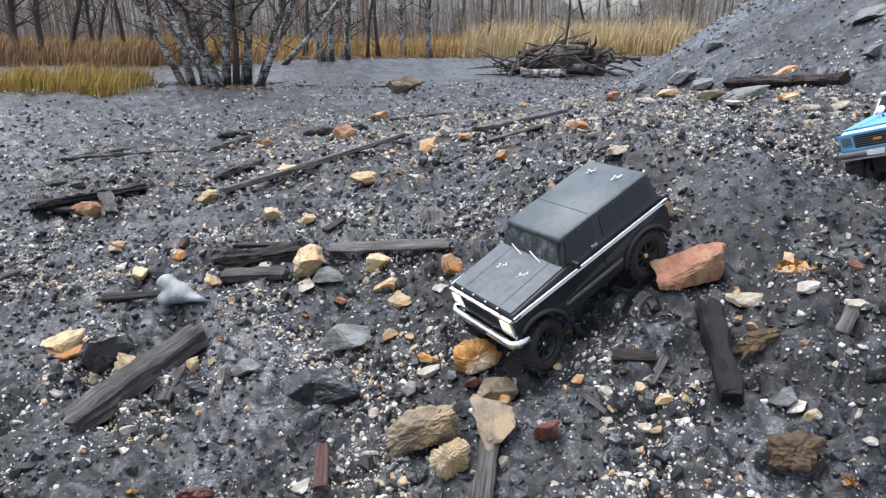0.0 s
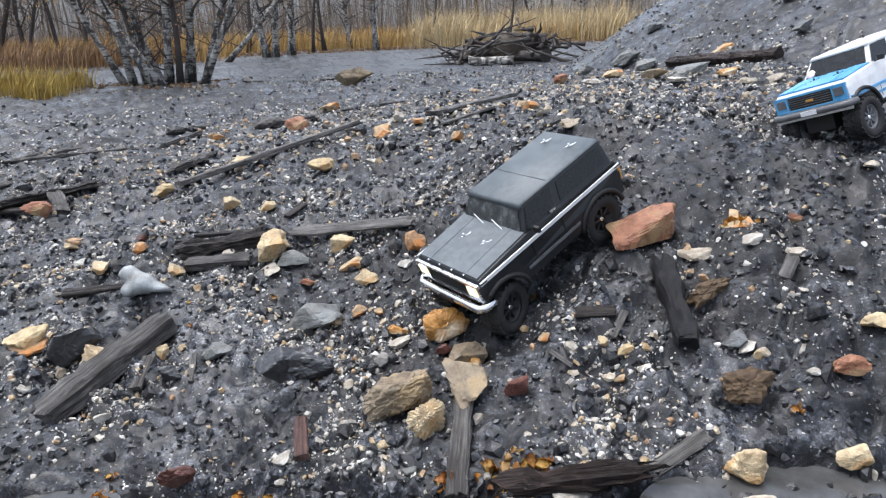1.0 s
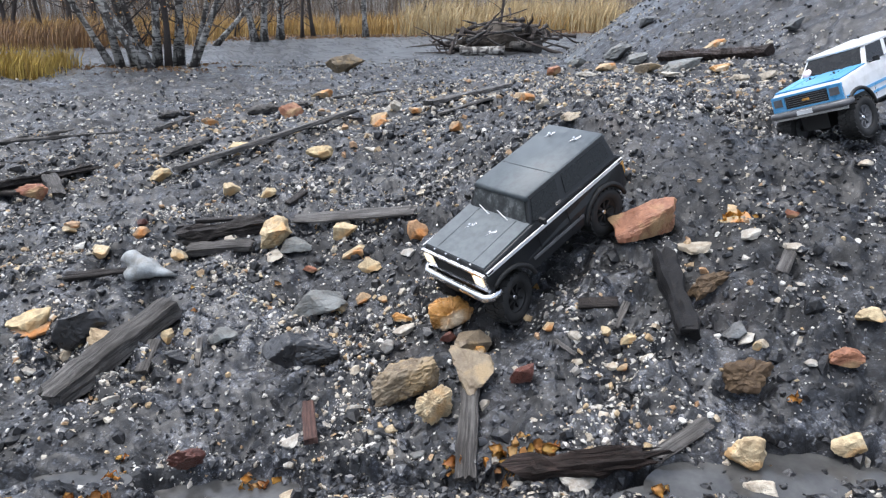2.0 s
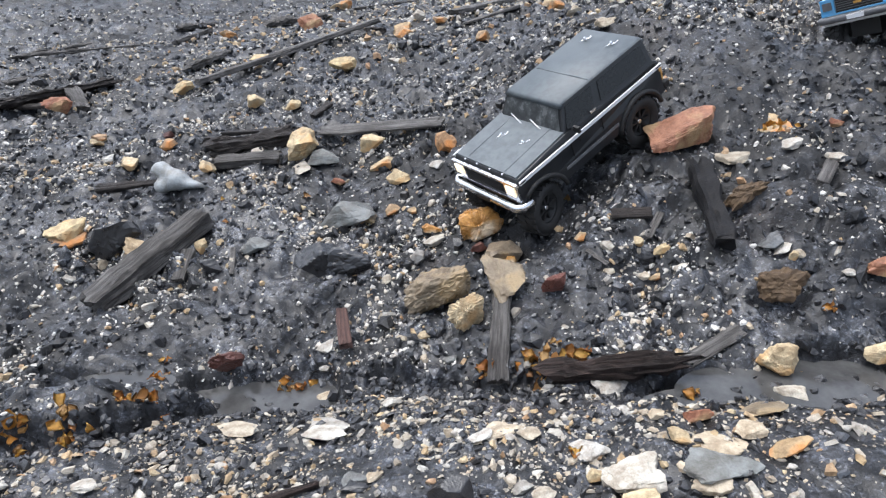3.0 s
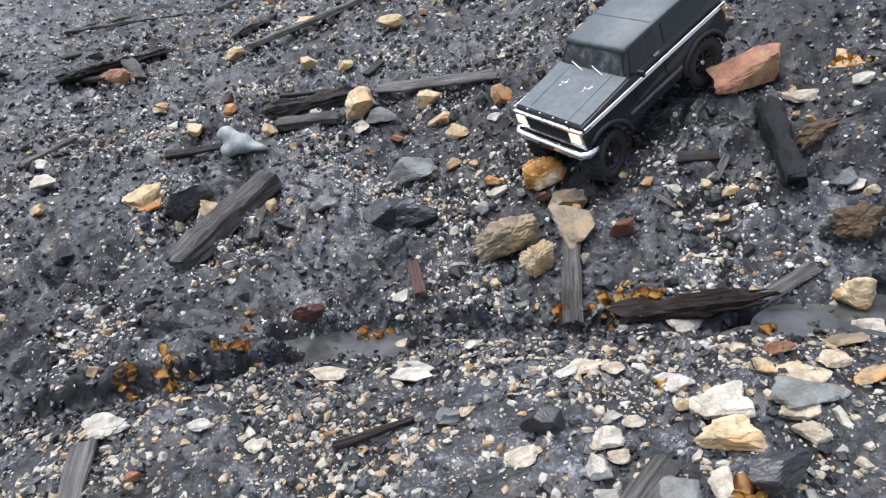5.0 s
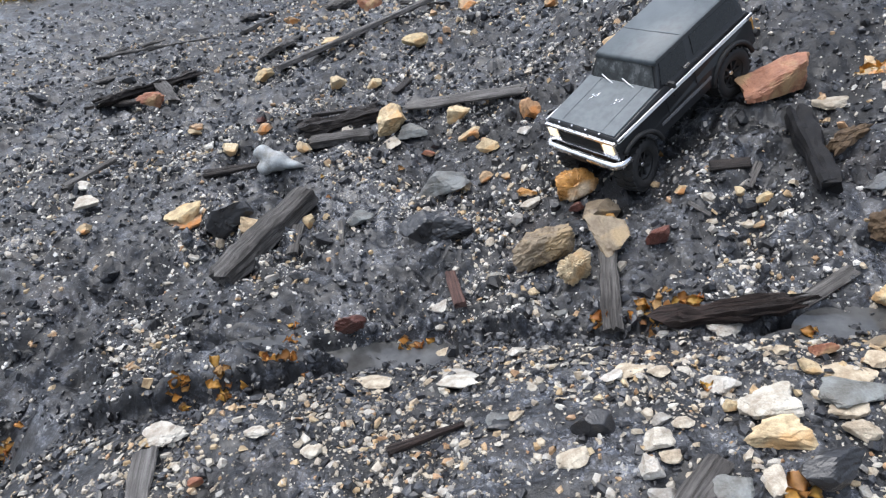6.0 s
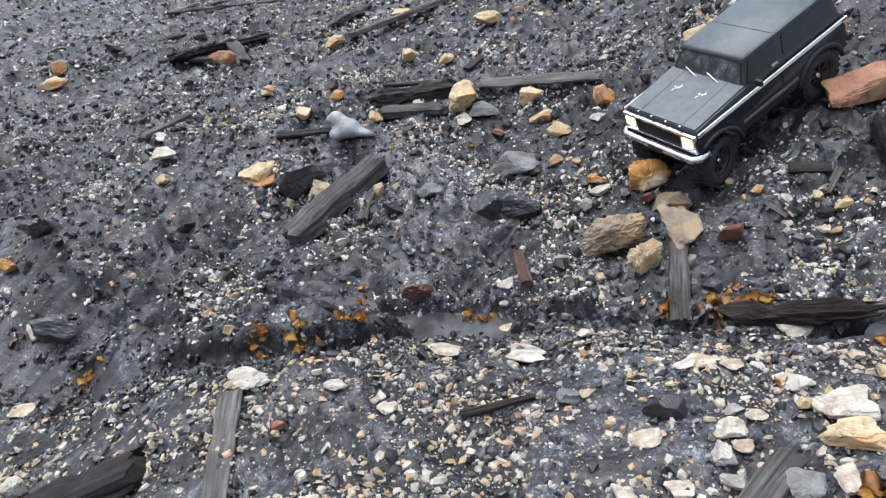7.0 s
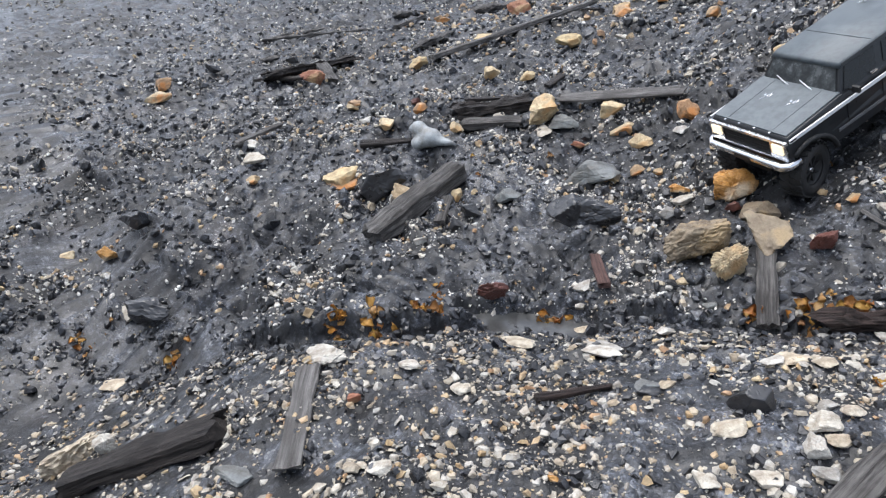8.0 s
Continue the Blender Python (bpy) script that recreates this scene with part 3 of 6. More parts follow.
def build_gravel():
    box = (-2.6, 2.2, -0.5, 1.15)
    scatter("pale_gravel", spread(9500, 1, *box, on_bank), sizes(9500, 2, 0.005, 0.027, 2.6), "flake", 0.24, M_PALE_BITS, "pale cream shale chips lying thick on black slag", 3, tilt=0.28)
    scatter("ochre_gravel", spread(2300, 4, *box, on_bank), sizes(2300, 5, 0.006, 0.025, 2.6), "flake", 0.32, M_OCHRE_BITS, "ochre and rust stone chips on black slag", 6)
    scatter("coal_gravel", spread(6500, 7, *box, on_bank), sizes(6500, 8, 0.006, 0.028, 2.6), "flake", 0.35, M_COAL_BITS, "black coal and slate chips on the bank", 9, tilt=0.32)
    scatter("pale_grit", spread(26000, 10, *box, on_bank), sizes(26000, 11, 0.002, 0.009), "tiny", 0.6, M_PALE_BITS, "fine pale grit between the chips", 12)
    box = (-3.0, 2.4, 0.8, 4.6)
    scatter("pale_gravel", spread(8500, 21, *box, on_slope), sizes(8500, 22, 0.006, 0.034, 3.0), "flake", 0.30, M_PALE_BITS, "scattered pale chips on the black slope", 23, tilt=0.35)
    scatter("ochre_gravel", spread(1600, 24, *box, on_slope), sizes(1600, 25, 0.006, 0.034, 3.2), "flake", 0.45, M_OCHRE_BITS, "scattered ochre stones on the black slope", 26)
    scatter("coal_gravel", spread(9500, 27, *box), sizes(9500, 28, 0.008, 0.040, 2.8), "flake", 0.45, M_COAL_BITS, "black coal lumps and slate bits on the slope", 29, tilt=0.32, sink=0.32)
    scatter("pale_grit", spread(42000, 30, -2.8, 1.7, 0.85, 3.4, on_slope), sizes(42000, 31, 0.002, 0.010, 2.2), "tiny", 0.6, M_WHITE_BITS, "fine pale grit on the slope", 32)
    near = (-2.3, 1.5, 0.9, 2.4)
    scatter("pale_gravel", spread(8000, 51, *near, on_slope), sizes(8000, 52, 0.005, 0.022, 2.4), "flake", 0.32, M_WHITE_BITS, "small pale chips on the near slope", 53, tilt=0.35)
    scatter("ochre_gravel", spread(1300, 54, *near, on_slope), sizes(1300, 55, 0.005, 0.024, 2.4), "flake", 0.4, M_OCHRE_BITS, "small ochre chips on the near slope", 56)
    scatter("coal_gravel", spread(11500, 63, *near), sizes(11500, 64, 0.005, 0.022, 2.0), "flake", 0.5, M_COAL_BITS, "wet black slate crumbs on the near slope", 65, tilt=0.35, sink=0.3)
    cut = lambda x, y: np.exp(-((y - groove(x / S) * S + 0.045) / 0.06) ** 2)
    scatter("coal_gravel", spread(2600, 75, -1.9, 0.9, 0.7, 1.2, cut), sizes(2600, 76, 0.006, 0.030, 2.0), "lump", 0.6, M_COAL_BITS, "black crumbs fallen into the gully", 77, tilt=0.5)
    scatter("pale_gravel", spread(900, 78, -1.9, 0.9, 0.7, 1.2, cut), sizes(900, 79, 0.005, 0.022, 2.4), "flake", 0.35, M_PALE_BITS, "pale chips fallen into the gully", 80, tilt=0.4)
    scatter("grey_grit", spread(36000, 72, -2.9, 1.7, 0.85, 3.4, lambda x, y: smooth(0.0, 0.06, y - groove(x / S) * S) * (1 - 0.5 * churned(x, y))), sizes(36000, 73, 0.002, 0.010, 2.2), "tiny", 0.5, M_GRIT, "fine grey shale grit on the wet slope", 74)
    mid = (-4.5, 3.2, 2.2, 6.5)
    scatter("pale_gravel", spread(10000, 57, *mid, lambda x, y: 1 - 0.6 * churned(x, y)), sizes(10000, 58, 0.008, 0.040, 2.6), "flake", 0.3, M_WHITE_BITS, "pale chips strewn up the slope", 59, tilt=0.3)
    scatter("coal_gravel", spread(5500, 60, *mid), sizes(5500, 61, 0.012, 0.06, 2.6), "flake", 0.3, M_COAL_BITS, "dark slate bits strewn up the slope", 62, tilt=0.4)
    scatter("pale_gravel", spread(2600, 66, -0.8, 2.6, 3.2, 6.0), sizes(2600, 67, 0.012, 0.055, 2.6), "flake", 0.35, M_PALE_BITS, "pale shale strewn thick on the rise", 68, tilt=0.35)
    scatter("ochre_gravel", spread(900, 69, -1.5, 2.6, 2.6, 6.0), sizes(900, 70, 0.015, 0.06, 2.6), "flake", 0.45, M_OCHRE_BITS, "rusty shale bits strewn on the rise", 71, tilt=0.35)
    scatter("slag_clods", spread(3500, 33, -2.6, 2.0, 0.85, 3.6, on_slope), sizes(3500, 34, 0.012, 0.055, 2.5), "lump", 0.7, M_GROUND, "clods of black slag", 35, sink=0.4, tilt=0.7)
    box = (-9, 7, 4.2, 11)
    far = lambda x, y: np.where((np.hypot(x - 9.5 * S, y - 7 * S) < 7.5 * S) | (x > -1.5), 1.0, 0.35)
    scatter("pale_gravel", spread(7000, 41, *box, far), sizes(7000, 42, 0.012, 0.065, 3), "flake", 0.4, M_PALE_BITS, "pale stones strewn towards the heap", 43)
    scatter("coal_gravel", spread(6500, 44, *box, far), sizes(6500, 45, 0.012, 0.06, 3), "flake", 0.5, M_COAL_BITS, "dark lumps strewn towards the heap", 46)

build_gravel()


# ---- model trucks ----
M_BLACK = plain_mat("satin_black_paint", (0.012, 0.013, 0.015), 0.34, var=0.3, scale=30, relief=0.12, dust_or_sheen=(0.015, 0.017, 0.019))
# black roof and bonnet, sky sheen painted in as blue-grey
M_ROOF = plain_mat("black_roof_sky_sheen", (0.088, 0.104, 0.114), 0.45, var=0.3, scale=45, relief=0.25, dust_or_sheen=(0.115, 0.128, 0.135))
# windscreen: lighter and more mottled than the side windows
M_SCREEN = plain_mat("mottled_grey_windscreen", (0.045, 0.05, 0.052), 0.18, var=0.4, scale=40, relief=0.05, dust_or_sheen=(0.13, 0.138, 0.14))
M_GLASS = plain_mat("smoked_window", (0.010, 0.011, 0.012), 0.22, var=0.3, scale=50, relief=0.06, dust_or_sheen=(0.016, 0.017, 0.018), spec=0.35)
M_CHROME = plain_mat("chrome_trim", (0.78, 0.78, 0.78), 0.16, 1.0, var=0.1, scale=60, relief=0.05)
M_SILVER = plain_mat("silver_stripe", (0.72, 0.73, 0.74), 0.35, 0.0, var=0.08)
M_PLASTIC = plain_mat("black_plastic", (0.012, 0.012, 0.012), 0.55, var=0.4)
M_RUBBER = plain_mat("muddy_tyre_rubber", (0.013, 0.013, 0.013), 0.7, var=0.4, scale=45, relief=0.5, dust_or_sheen=(0.03, 0.028, 0.026))
M_BLUE = plain_mat("sky_blue_paint", (0.10, 0.36, 0.66), 0.3, var=0.15, scale=20, dust_or_sheen=(0.18, 0.34, 0.50))
M_WHITE = plain_mat("white_paint", (0.74, 0.75, 0.76), 0.35, var=0.06, scale=20, dust_or_sheen=(0.5, 0.5, 0.49))
M_GREYTRIM = plain_mat("grey_sill_stripe", (0.13, 0.13, 0.135), 0.4)
M_LENS = plain_mat("amber_lens", (0.55, 0.30, 0.08), 0.2)
M_LAMP, lamp_nt, lamp_b = mat("lit_headlamp")
lamp_b.inputs["Base Color"].default_value = (0.9, 0.85, 0.7, 1)
lamp_b.inputs["Emission Color"].default_value = (1.0, 0.80, 0.48, 1)
lamp_b.inputs["Emission Strength"].default_value = 0.45
M_STICKER = plain_mat("round_sticker", (0.75, 0.6, 0.6), 0.5)


def box(bm, lo, hi, m=None):
    """Adds a block between two corners; m turns it."""
    vs = [bm.verts.new((x, y, z)) for x in (lo[0], hi[0]) for y in (lo[1], hi[1]) for z in (lo[2], hi[2])]
    fs = [bm.faces.new([vs[i] for i in q]) for q in ((0, 1, 3, 2), (4, 6, 7, 5), (0, 4, 5, 1), (2, 3, 7, 6), (0, 2, 6, 4), (1, 5, 7, 3))]
    if m is not None:
        bmesh.ops.transform(bm, matrix=m, verts=vs)
    return vs, fs


def soften(bm, width, pick=None, segments=2):
    es = [e for e in bm.edges if (pick is None or pick(e)) and e.is_manifold and e.calc_face_angle(0) > 0.3]
    bmesh.ops.bevel(bm, geom=es, offset=width, segments=segments, affect="EDGES", profile=0.5, clamp_overlap=True)


def bead(lo, hi, r):
    bm = bmesh.new()
    box(bm, lo, hi)
    soften(bm, r)
    return bm


def tube(bm, pts, radii, n=8, caps=True):
    """Adds a round bar along points with a radius at each."""
    pts = [Vector(p) for p in pts]
    rings = []
    for i, p in enumerate(pts):
        d = (pts[min(i + 1, len(pts) - 1)] - pts[max(i - 1, 0)]).normalized()
        q = d.to_track_quat("Z", "Y")
        r = radii[i] if hasattr(radii, "__len__") else radii
        rings.append([bm.verts.new(p + q @ Vector((math.cos(2 * math.pi * k / n) * r, math.sin(2 * math.pi * k / n) * r, 0))) for k in range(n)])
    for a, b in zip(rings, rings[1:]):
        for k in range(n):
            bm.faces.new((a[k], a[(k + 1) % n], b[(k + 1) % n], b[k])).smooth = True
    if caps:
        bm.faces.new(rings[0][::-1])
        bm.faces.new(rings[-1])


def lathe(bm, profile, n=36):
    """Adds a body of revolution round y from (radius, y) pairs."""
    rings = [[bm.verts.new((r * math.cos(2 * math.pi * k / n), y, r * math.sin(2 * math.pi * k / n))) for k in range(n)] for r, y in profile]
    for a, b in zip(rings, rings[1:]):
        for k in range(n):
            bm.faces.new((a[k], b[k], b[(k + 1) % n], a[(k + 1) % n])).smooth = True


def plate(corners, inset, off, thick):
    """A thin pane on a four-cornered face, drawn in from its edges and standing proud of it."""
    c = [Vector(p) for p in corners]
    mid = sum(c, Vector()) / 4
    nrm = (c[1] - c[0]).cross(c[3] - c[0]).normalized()
    c = [p + (mid - p) * inset for p in c]
    bm = bmesh.new()
    a = [bm.verts.new(p + nrm * off) for p in c]
    b = [bm.verts.new(p + nrm * (off - thick)) for p in c]
    bm.faces.new(a)
    bm.faces.new(b[::-1])
    for i in range(4):
        bm.faces.new((a[i], b[i], b[(i + 1) % 4], a[(i + 1) % 4]))
    bmesh.ops.recalc_face_normals(bm, faces=bm.faces[:])
    return bm


def wheel(truck, k, x, y, z, steer, rim_mat, spin):
    """Rim with its tyre and hub, under a truck."""
    R, W = 0.059 * k, 0.048 * k
    out = 1 if y > 0 else -1
    bm = bmesh.new()
    lathe(bm, [(R * 0.02, W * 0.20), (R * 0.16, W * 0.22), (R * 0.2, W * 0.12), (R * 0.44, W * 0.14), (R * 0.5, W * 0.36), (R * 0.57, W * 0.38), (R * 0.57, -W * 0.38), (R * 0.1, -W * 0.38)], 32)
    bmesh.ops.recalc_face_normals(bm, faces=bm.faces[:])
    rim = part("wheel", bm, rim_mat, truck)
    bm = bmesh.new()
    prof = [(R * 0.55, W * 0.40), (R * 0.62, W * 0.47), (R * 0.78, W * 0.5), (R * 0.90, W * 0.46), (R * 0.95, W * 0.36), (R * 0.955, 0)]
    lathe(bm, prof + [(r, -y_) for r, y_ in prof[-2::-1]], 40)
    for i in range(24):
        for j, (yy, hw, sh) in enumerate(((-0.34, 0.14, 0.0), (-0.11, 0.09, 0.5), (0.11, 0.09, 0.0), (0.34, 0.14, 0.5))):
            a = (i + sh) * 15
            box(bm, (R * 0.92, (yy - hw) * W, -R * 0.075), (R * (1.0 if abs(yy) < 0.2 else 0.985), (yy + hw) * W, R * 0.075), pose(0, 0, 0, 0, a, 0) @ pose(0, 0, 0, 14 if j % 2 else -14, 0, 0))
    bmesh.ops.recalc_face_normals(bm, faces=bm.faces[:])
    part("tyre", bm, M_RUBBER, rim, "chunky black off-road tyre with mud on it")
    for s in range(8):
        bm = bmesh.new()
        box(bm, (R * 0.16, W * 0.12, -R * 0.045), (R * 0.5, W * 0.30, R * 0.045), pose(0, 0, 0, 0, s * 45, 0))
        part("spoke", bm, rim_mat, rim)
    bm = bmesh.new()
    tube(bm, [(0, W * 0.1, 0), (0, W * 0.3, 0)], R * 0.09, 6)
    part("wheel_nut", bm, M_CHROME, rim)
    rim.matrix_local = pose(x * k, y * k, z * k, 0, spin, steer + (0 if out > 0 else 180))
    return rim


def truck(name, label, k, m, D, paint, roof_paint, side_paint, hood_paint, style):
    """A scale model off-roader: x ahead, y to its left, z up, from the middle between the axles."""
    root = new(name)
    tagged(root, label, "model truck")
    root.matrix_world = m
    xf, xt, hw, zh, xw, xr, xe, zr, zs, zb, hwr = D
    ax, bx, arch = (0.160, -0.150, 0.067) if style == "black" else (0.155, -0.150, 0.071)

    def add(pname, bm, material, label_="", parent=None):
        bmesh.ops.scale(bm, vec=(k, k, k), verts=bm.verts[:])
        return part(pname, bm, material, parent or root, label_)

    # lower body with open wheel arches
    def first(cx):
        return max(18, math.degrees(math.acos(min(1, (xf - 0.010 - cx) / (arch + 0.004)))))

    def arc(cx, a0, a1):
        return [(cx + arch * math.cos(radians(a)), 0.006 + arch * math.sin(radians(a))) for a in np.linspace(a0, a1, 15)]
    low = 0.028
    outline = [(xf - 0.004, low + 0.012), (xf, zh - 0.022), (xf - 0.008, zh - 0.006), (xw, zh + 0.004), (xt + 0.012, zh + 0.002), (xt, zh - 0.010), (xt + 0.006, low + 0.006)]
    outline += arc(bx, 162, 18) + arc(ax, 162, first(ax))
    bm = bmesh.new()
    left = [bm.verts.new((x, hw * (0.93 if z > zh - 0.012 else 1.0), z)) for x, z in outline]
    right = [bm.verts.new((v.co.x, -v.co.y, v.co.z)) for v in left]
    bm.faces.new(left)
    bm.faces.new(right[::-1])
    n = len(left)
    for i in range(n):
        bm.faces.new((left[i], left[(i + 1) % n], right[(i + 1) % n], right[i]))
    bmesh.ops.recalc_face_normals(bm, faces=bm.faces[:])
    soften(bm, 0.0045, lambda e: min(v.co.z for v in e.verts) > zh - 0.03)
    for f in bm.faces:
        f.smooth = False
    add("body", bm, side_paint)
    # bonnet skin with two pressed ridges
    bm = bmesh.new()
    vs, fs = box(bm, (0, -hw * 0.90, 0), (1, hw * 0.90, 0.004))
    for v in vs:
        u = v.co.x
        v.co = ((xf - 0.010) + (xw - 0.002 - xf + 0.010) * u, v.co.y, zh - 0.006 + 0.010 * u + v.co.z)
    soften(bm, 0.003)
    for s in (-1, 1):
        vs, fs = box(bm, (0, s * hw * 0.55 - 0.002, 0.003), (1, s * hw * 0.55 + 0.002, 0.0052))
        for v in vs:
            u = v.co.x
            v.co = ((xf - 0.014) + (xw - 0.006 - xf + 0.014) * u, v.co.y, zh - 0.006 + 0.010 * u + v.co.z)
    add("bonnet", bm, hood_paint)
    # cabin
    zc = zh + 0.001
    hc = hw * 0.92
    b4 = [(xw + 0.002, hc, zc), (xw + 0.002, -hc, zc), (xt + 0.014, -hc, zc), (xt + 0.014, hc, zc)]
    t4 = [(xr, hwr, zr - 0.004), (xr, -hwr, zr - 0.004), (xe, -hwr, zr - 0.004), (xe, hwr, zr - 0.004)]
    bm = bmesh.new()
    bv, tv = [bm.verts.new(p) for p in b4], [bm.verts.new(p) for p in t4]
    bm.faces.new(bv)
    bm.faces.new(tv)
    for i in range(4):
        bm.faces.new((bv[i], bv[(i + 1) % 4], tv[(i + 1) % 4], tv[i]))
    bmesh.ops.recalc_face_normals(bm, faces=bm.faces[:])
    soften(bm, 0.005, lambda e: abs(e.verts[0].co.z - e.verts[1].co.z) > 0.02)
    add("cabin", bm, side_paint)
    # roof shell
    bm = bmesh.new()
    vs, fs = box(bm, (xe - 0.003, -hwr - 0.002, zr - 0.010), (xr + 0.008, hwr + 0.002, zr))
    for v in vs:
        if v.co.z > zr - 0.001:
            v.co.y *= 0.93
            v.co.x += -0.008 if v.co.x > 0 else 0.006
    soften(bm, 0.006, None, 3)
    for f in bm.faces:
        f.smooth = True
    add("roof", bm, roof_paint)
    bm = bead((xr - 0.088, -hwr * 0.92, zr - 0.002), (xr - 0.085, hwr * 0.92, zr + 0.0012), 0.0008)
    add("roof_seam", bm, roof_paint)

    def lerp(a, b, u):
        return tuple(p + (q - p) * u for p, q in zip(a, b))

    def side_pane(s, u0, u1, v0, v1):
        A, B, T, U = b4[0], b4[3], t4[0], t4[3]
        pts = []
        for u, v in ((u0, v0), (u1, v0), (u1, v1), (u0, v1)):
            p = lerp(lerp(A, B, u), lerp(T, U, u), v)
            pts.append((p[0], p[1] * s, p[2]))
        return pts if s < 0 else pts[::-1]
    add("windscreen", plate([b4[1], b4[0], t4[0], t4[1]], 0.10, 0.0016, 0.003), M_SCREEN if style == "black" else M_GLASS, "smoked windscreen with paler mottling")
    for s in (1, -1):
        add("side_window", plate(side_pane(s, 0.03, 0.335, 0.08, 0.88), 0.03, 0.0014, 0.003), M_GLASS)
        add("side_window", plate(side_pane(s, 0.40, 0.95, 0.14, 0.86), 0.03, 0.0014, 0.003), M_GLASS)
        if style == "black":
            for v in (0.06, 0.12):
                add("window_trim", plate(side_pane(s, 0.56, 0.97, v, v + 0.025), 0.0, 0.0032, 0.003), M_GREYTRIM)
        # waist stripe, sill stripe, arch flares
        y0, y1 = sorted((s * hw * 0.985, s * (hw + 0.0016)))
        add("waist_stripe", bead((xt + 0.004, y0, zs - 0.0045), (xf - 0.006, y1, zs + 0.0035), 0.0006), M_SILVER if style == "black" else M_BLUE, "bright silver stripe along the side" if style == "black" else "")
        for x in (xf - 0.022, xt + 0.006):
            add("stripe_end", bead((x, min(y0, y1 + s * 0.0008), zs - 0.0018), (x + 0.016, max(y1, y0 + s * 0.0008) + (0.0008 if s > 0 else 0), zs + 0.0012), 0.0003), M_PLASTIC)
        add("sill_stripe", bead((-0.082, y0, 0.046), (0.082, y1, 0.053), 0.0006), M_GREYTRIM if style == "black" else M_BLUE)
        add("sill", bead((-0.085, min(s * hw * 0.8, s * hw * 0.97), low - 0.006), (0.085, max(s * hw * 0.8, s * hw * 0.97), low + 0.004), 0.002), M_PLASTIC)
        for cx in (ax, bx):
            bm = bmesh.new()
            tube(bm, [(cx + (arch + 0.002) * math.cos(radians(a)), s * (hw + 0.001), 0.006 + (arch + 0.002) * math.sin(radians(a))) for a in np.linspace(first(cx) - 6 if cx < 0 else first(cx), 170, 18)], 0.0055, 8)
            add("arch_flare", bm, M_PLASTIC)
        bm = bmesh.new()
        tube(bm, [(xw - 0.022, s * hw * 0.93, zh + 0.004), (xw - 0.018, s * (hw + 0.012), zh + 0.008)], 0.0022, 6)
        box(bm, (xw - 0.022, min(s * (hw + 0.004), s * (hw + 0.020)), zh + 0.004), (xw - 0.016, max(s * (hw + 0.004), s * (hw + 0.020)), zh + 0.017))
        add("wing_mirror", bm, M_PLASTIC)
        add("door_handle", bead((-0.035, min(s * hw * 0.93, s * (hw * 0.93 + 0.004)), zh + 0.0045), (-0.018, max(s * hw * 0.93, s * (hw * 0.93 + 0.004)), zh + 0.0085), 0.0008), M_CHROME)
        for dx in (xw - 0.006, -0.040):
            add("door_gap", bead((dx, min(s * hw * 0.99, s * (hw + 0.0007)), 0.036), (dx + 0.0012, max(s * hw * 0.99, s * (hw + 0.0007)), zs - 0.006), 0.0002), M_PLASTIC)
        # front lamps and rear lamps
        add("lamp_frame", bead((xf - 0.004, min(s * hw * 0.60, s * hw * 0.97), zh - 0.052), (xf + 0.0035, max(s * hw * 0.60, s * hw * 0.97), zh - 0.016), 0.002), M_CHROME if style == "black" else M_BLUE)
        add("headlamp", bead((xf, min(s * hw * 0.66, s * hw * 0.90), zh - 0.042), (xf + 0.006, max(s * hw * 0.66, s * hw * 0.90), zh - 0.021), 0.002), M_LAMP if style == "black" else M_GREYTRIM, "lit warm headlamp" if style == "black" else "")
        add("rear_lamp", bead((xt - 0.003, min(s * hw * 0.78, s * hw * 0.95), zh - 0.055), (xt + 0.006, max(s * hw * 0.78, s * hw * 0.95), zh - 0.022), 0.002), M_LENS)
        # wiper
        bm = bmesh.new()
        yb = 0.030 * (1 if s > 0 else -1) + 0.012
        tube(bm, [(xw + 0.008, yb, zc + 0.004), (xw + 0.006, yb - 0.012, zc + 0.009), (xw + 0.001, yb - 0.036, zc + 0.018)], [0.002, 0.0014, 0.0011], 6)
        add("wiper", bm, M_SILVER if style == "black" else M_PLASTIC)
    # front: grille, frame, bars, bumper
    add("grille", bead((xf - 0.004, -hw * 0.58, zh - 0.052), (xf + 0.0015, hw * 0.58, zh - 0.018), 0.001), M_PLASTIC)
    for i in range(5):
        z = zh - 0.047 + i * 0.006
        add("grille_bar", bead((xf, -hw * 0.57, z), (xf + 0.003, hw * 0.57, z + 0.0016), 0.0004), M_PLASTIC if style == "black" else M_GREYTRIM)
    add("grille_rim", bead((xf - 0.003, -hw * 0.97, zh - 0.018), (xf + 0.004, hw * 0.97, zh - 0.0125), 0.0012), M_CHROME if style == "black" else M_BLUE)
    add("grille_rim", bead((xf - 0.003, -hw * 0.97, zh - 0.057), (xf + 0.004, hw * 0.97, zh - 0.052), 0.0012), M_CHROME if style == "black" else M_BLUE)
    bm = bmesh.new()
    path = [(xf - 0.020, -hw * 1.03, zb), (xf + 0.006, -hw * 1.00, zb)] + [(xf + 0.014, y, zb) for y in np.linspace(-hw * 0.9, hw * 0.9, 9)] + [(xf + 0.006, hw * 1.00, zb), (xf - 0.020, hw * 1.03, zb)]
    tube(bm, path, 0.0085, 10)
    for v in bm.verts:
        v.co.z = zb + (v.co.z - zb) * 1.1
    add("front_bumper", bm, M_CHROME if style == "black" else M_GREYTRIM, "chrome front bumper" if style == "black" else "scuffed grey bumper")
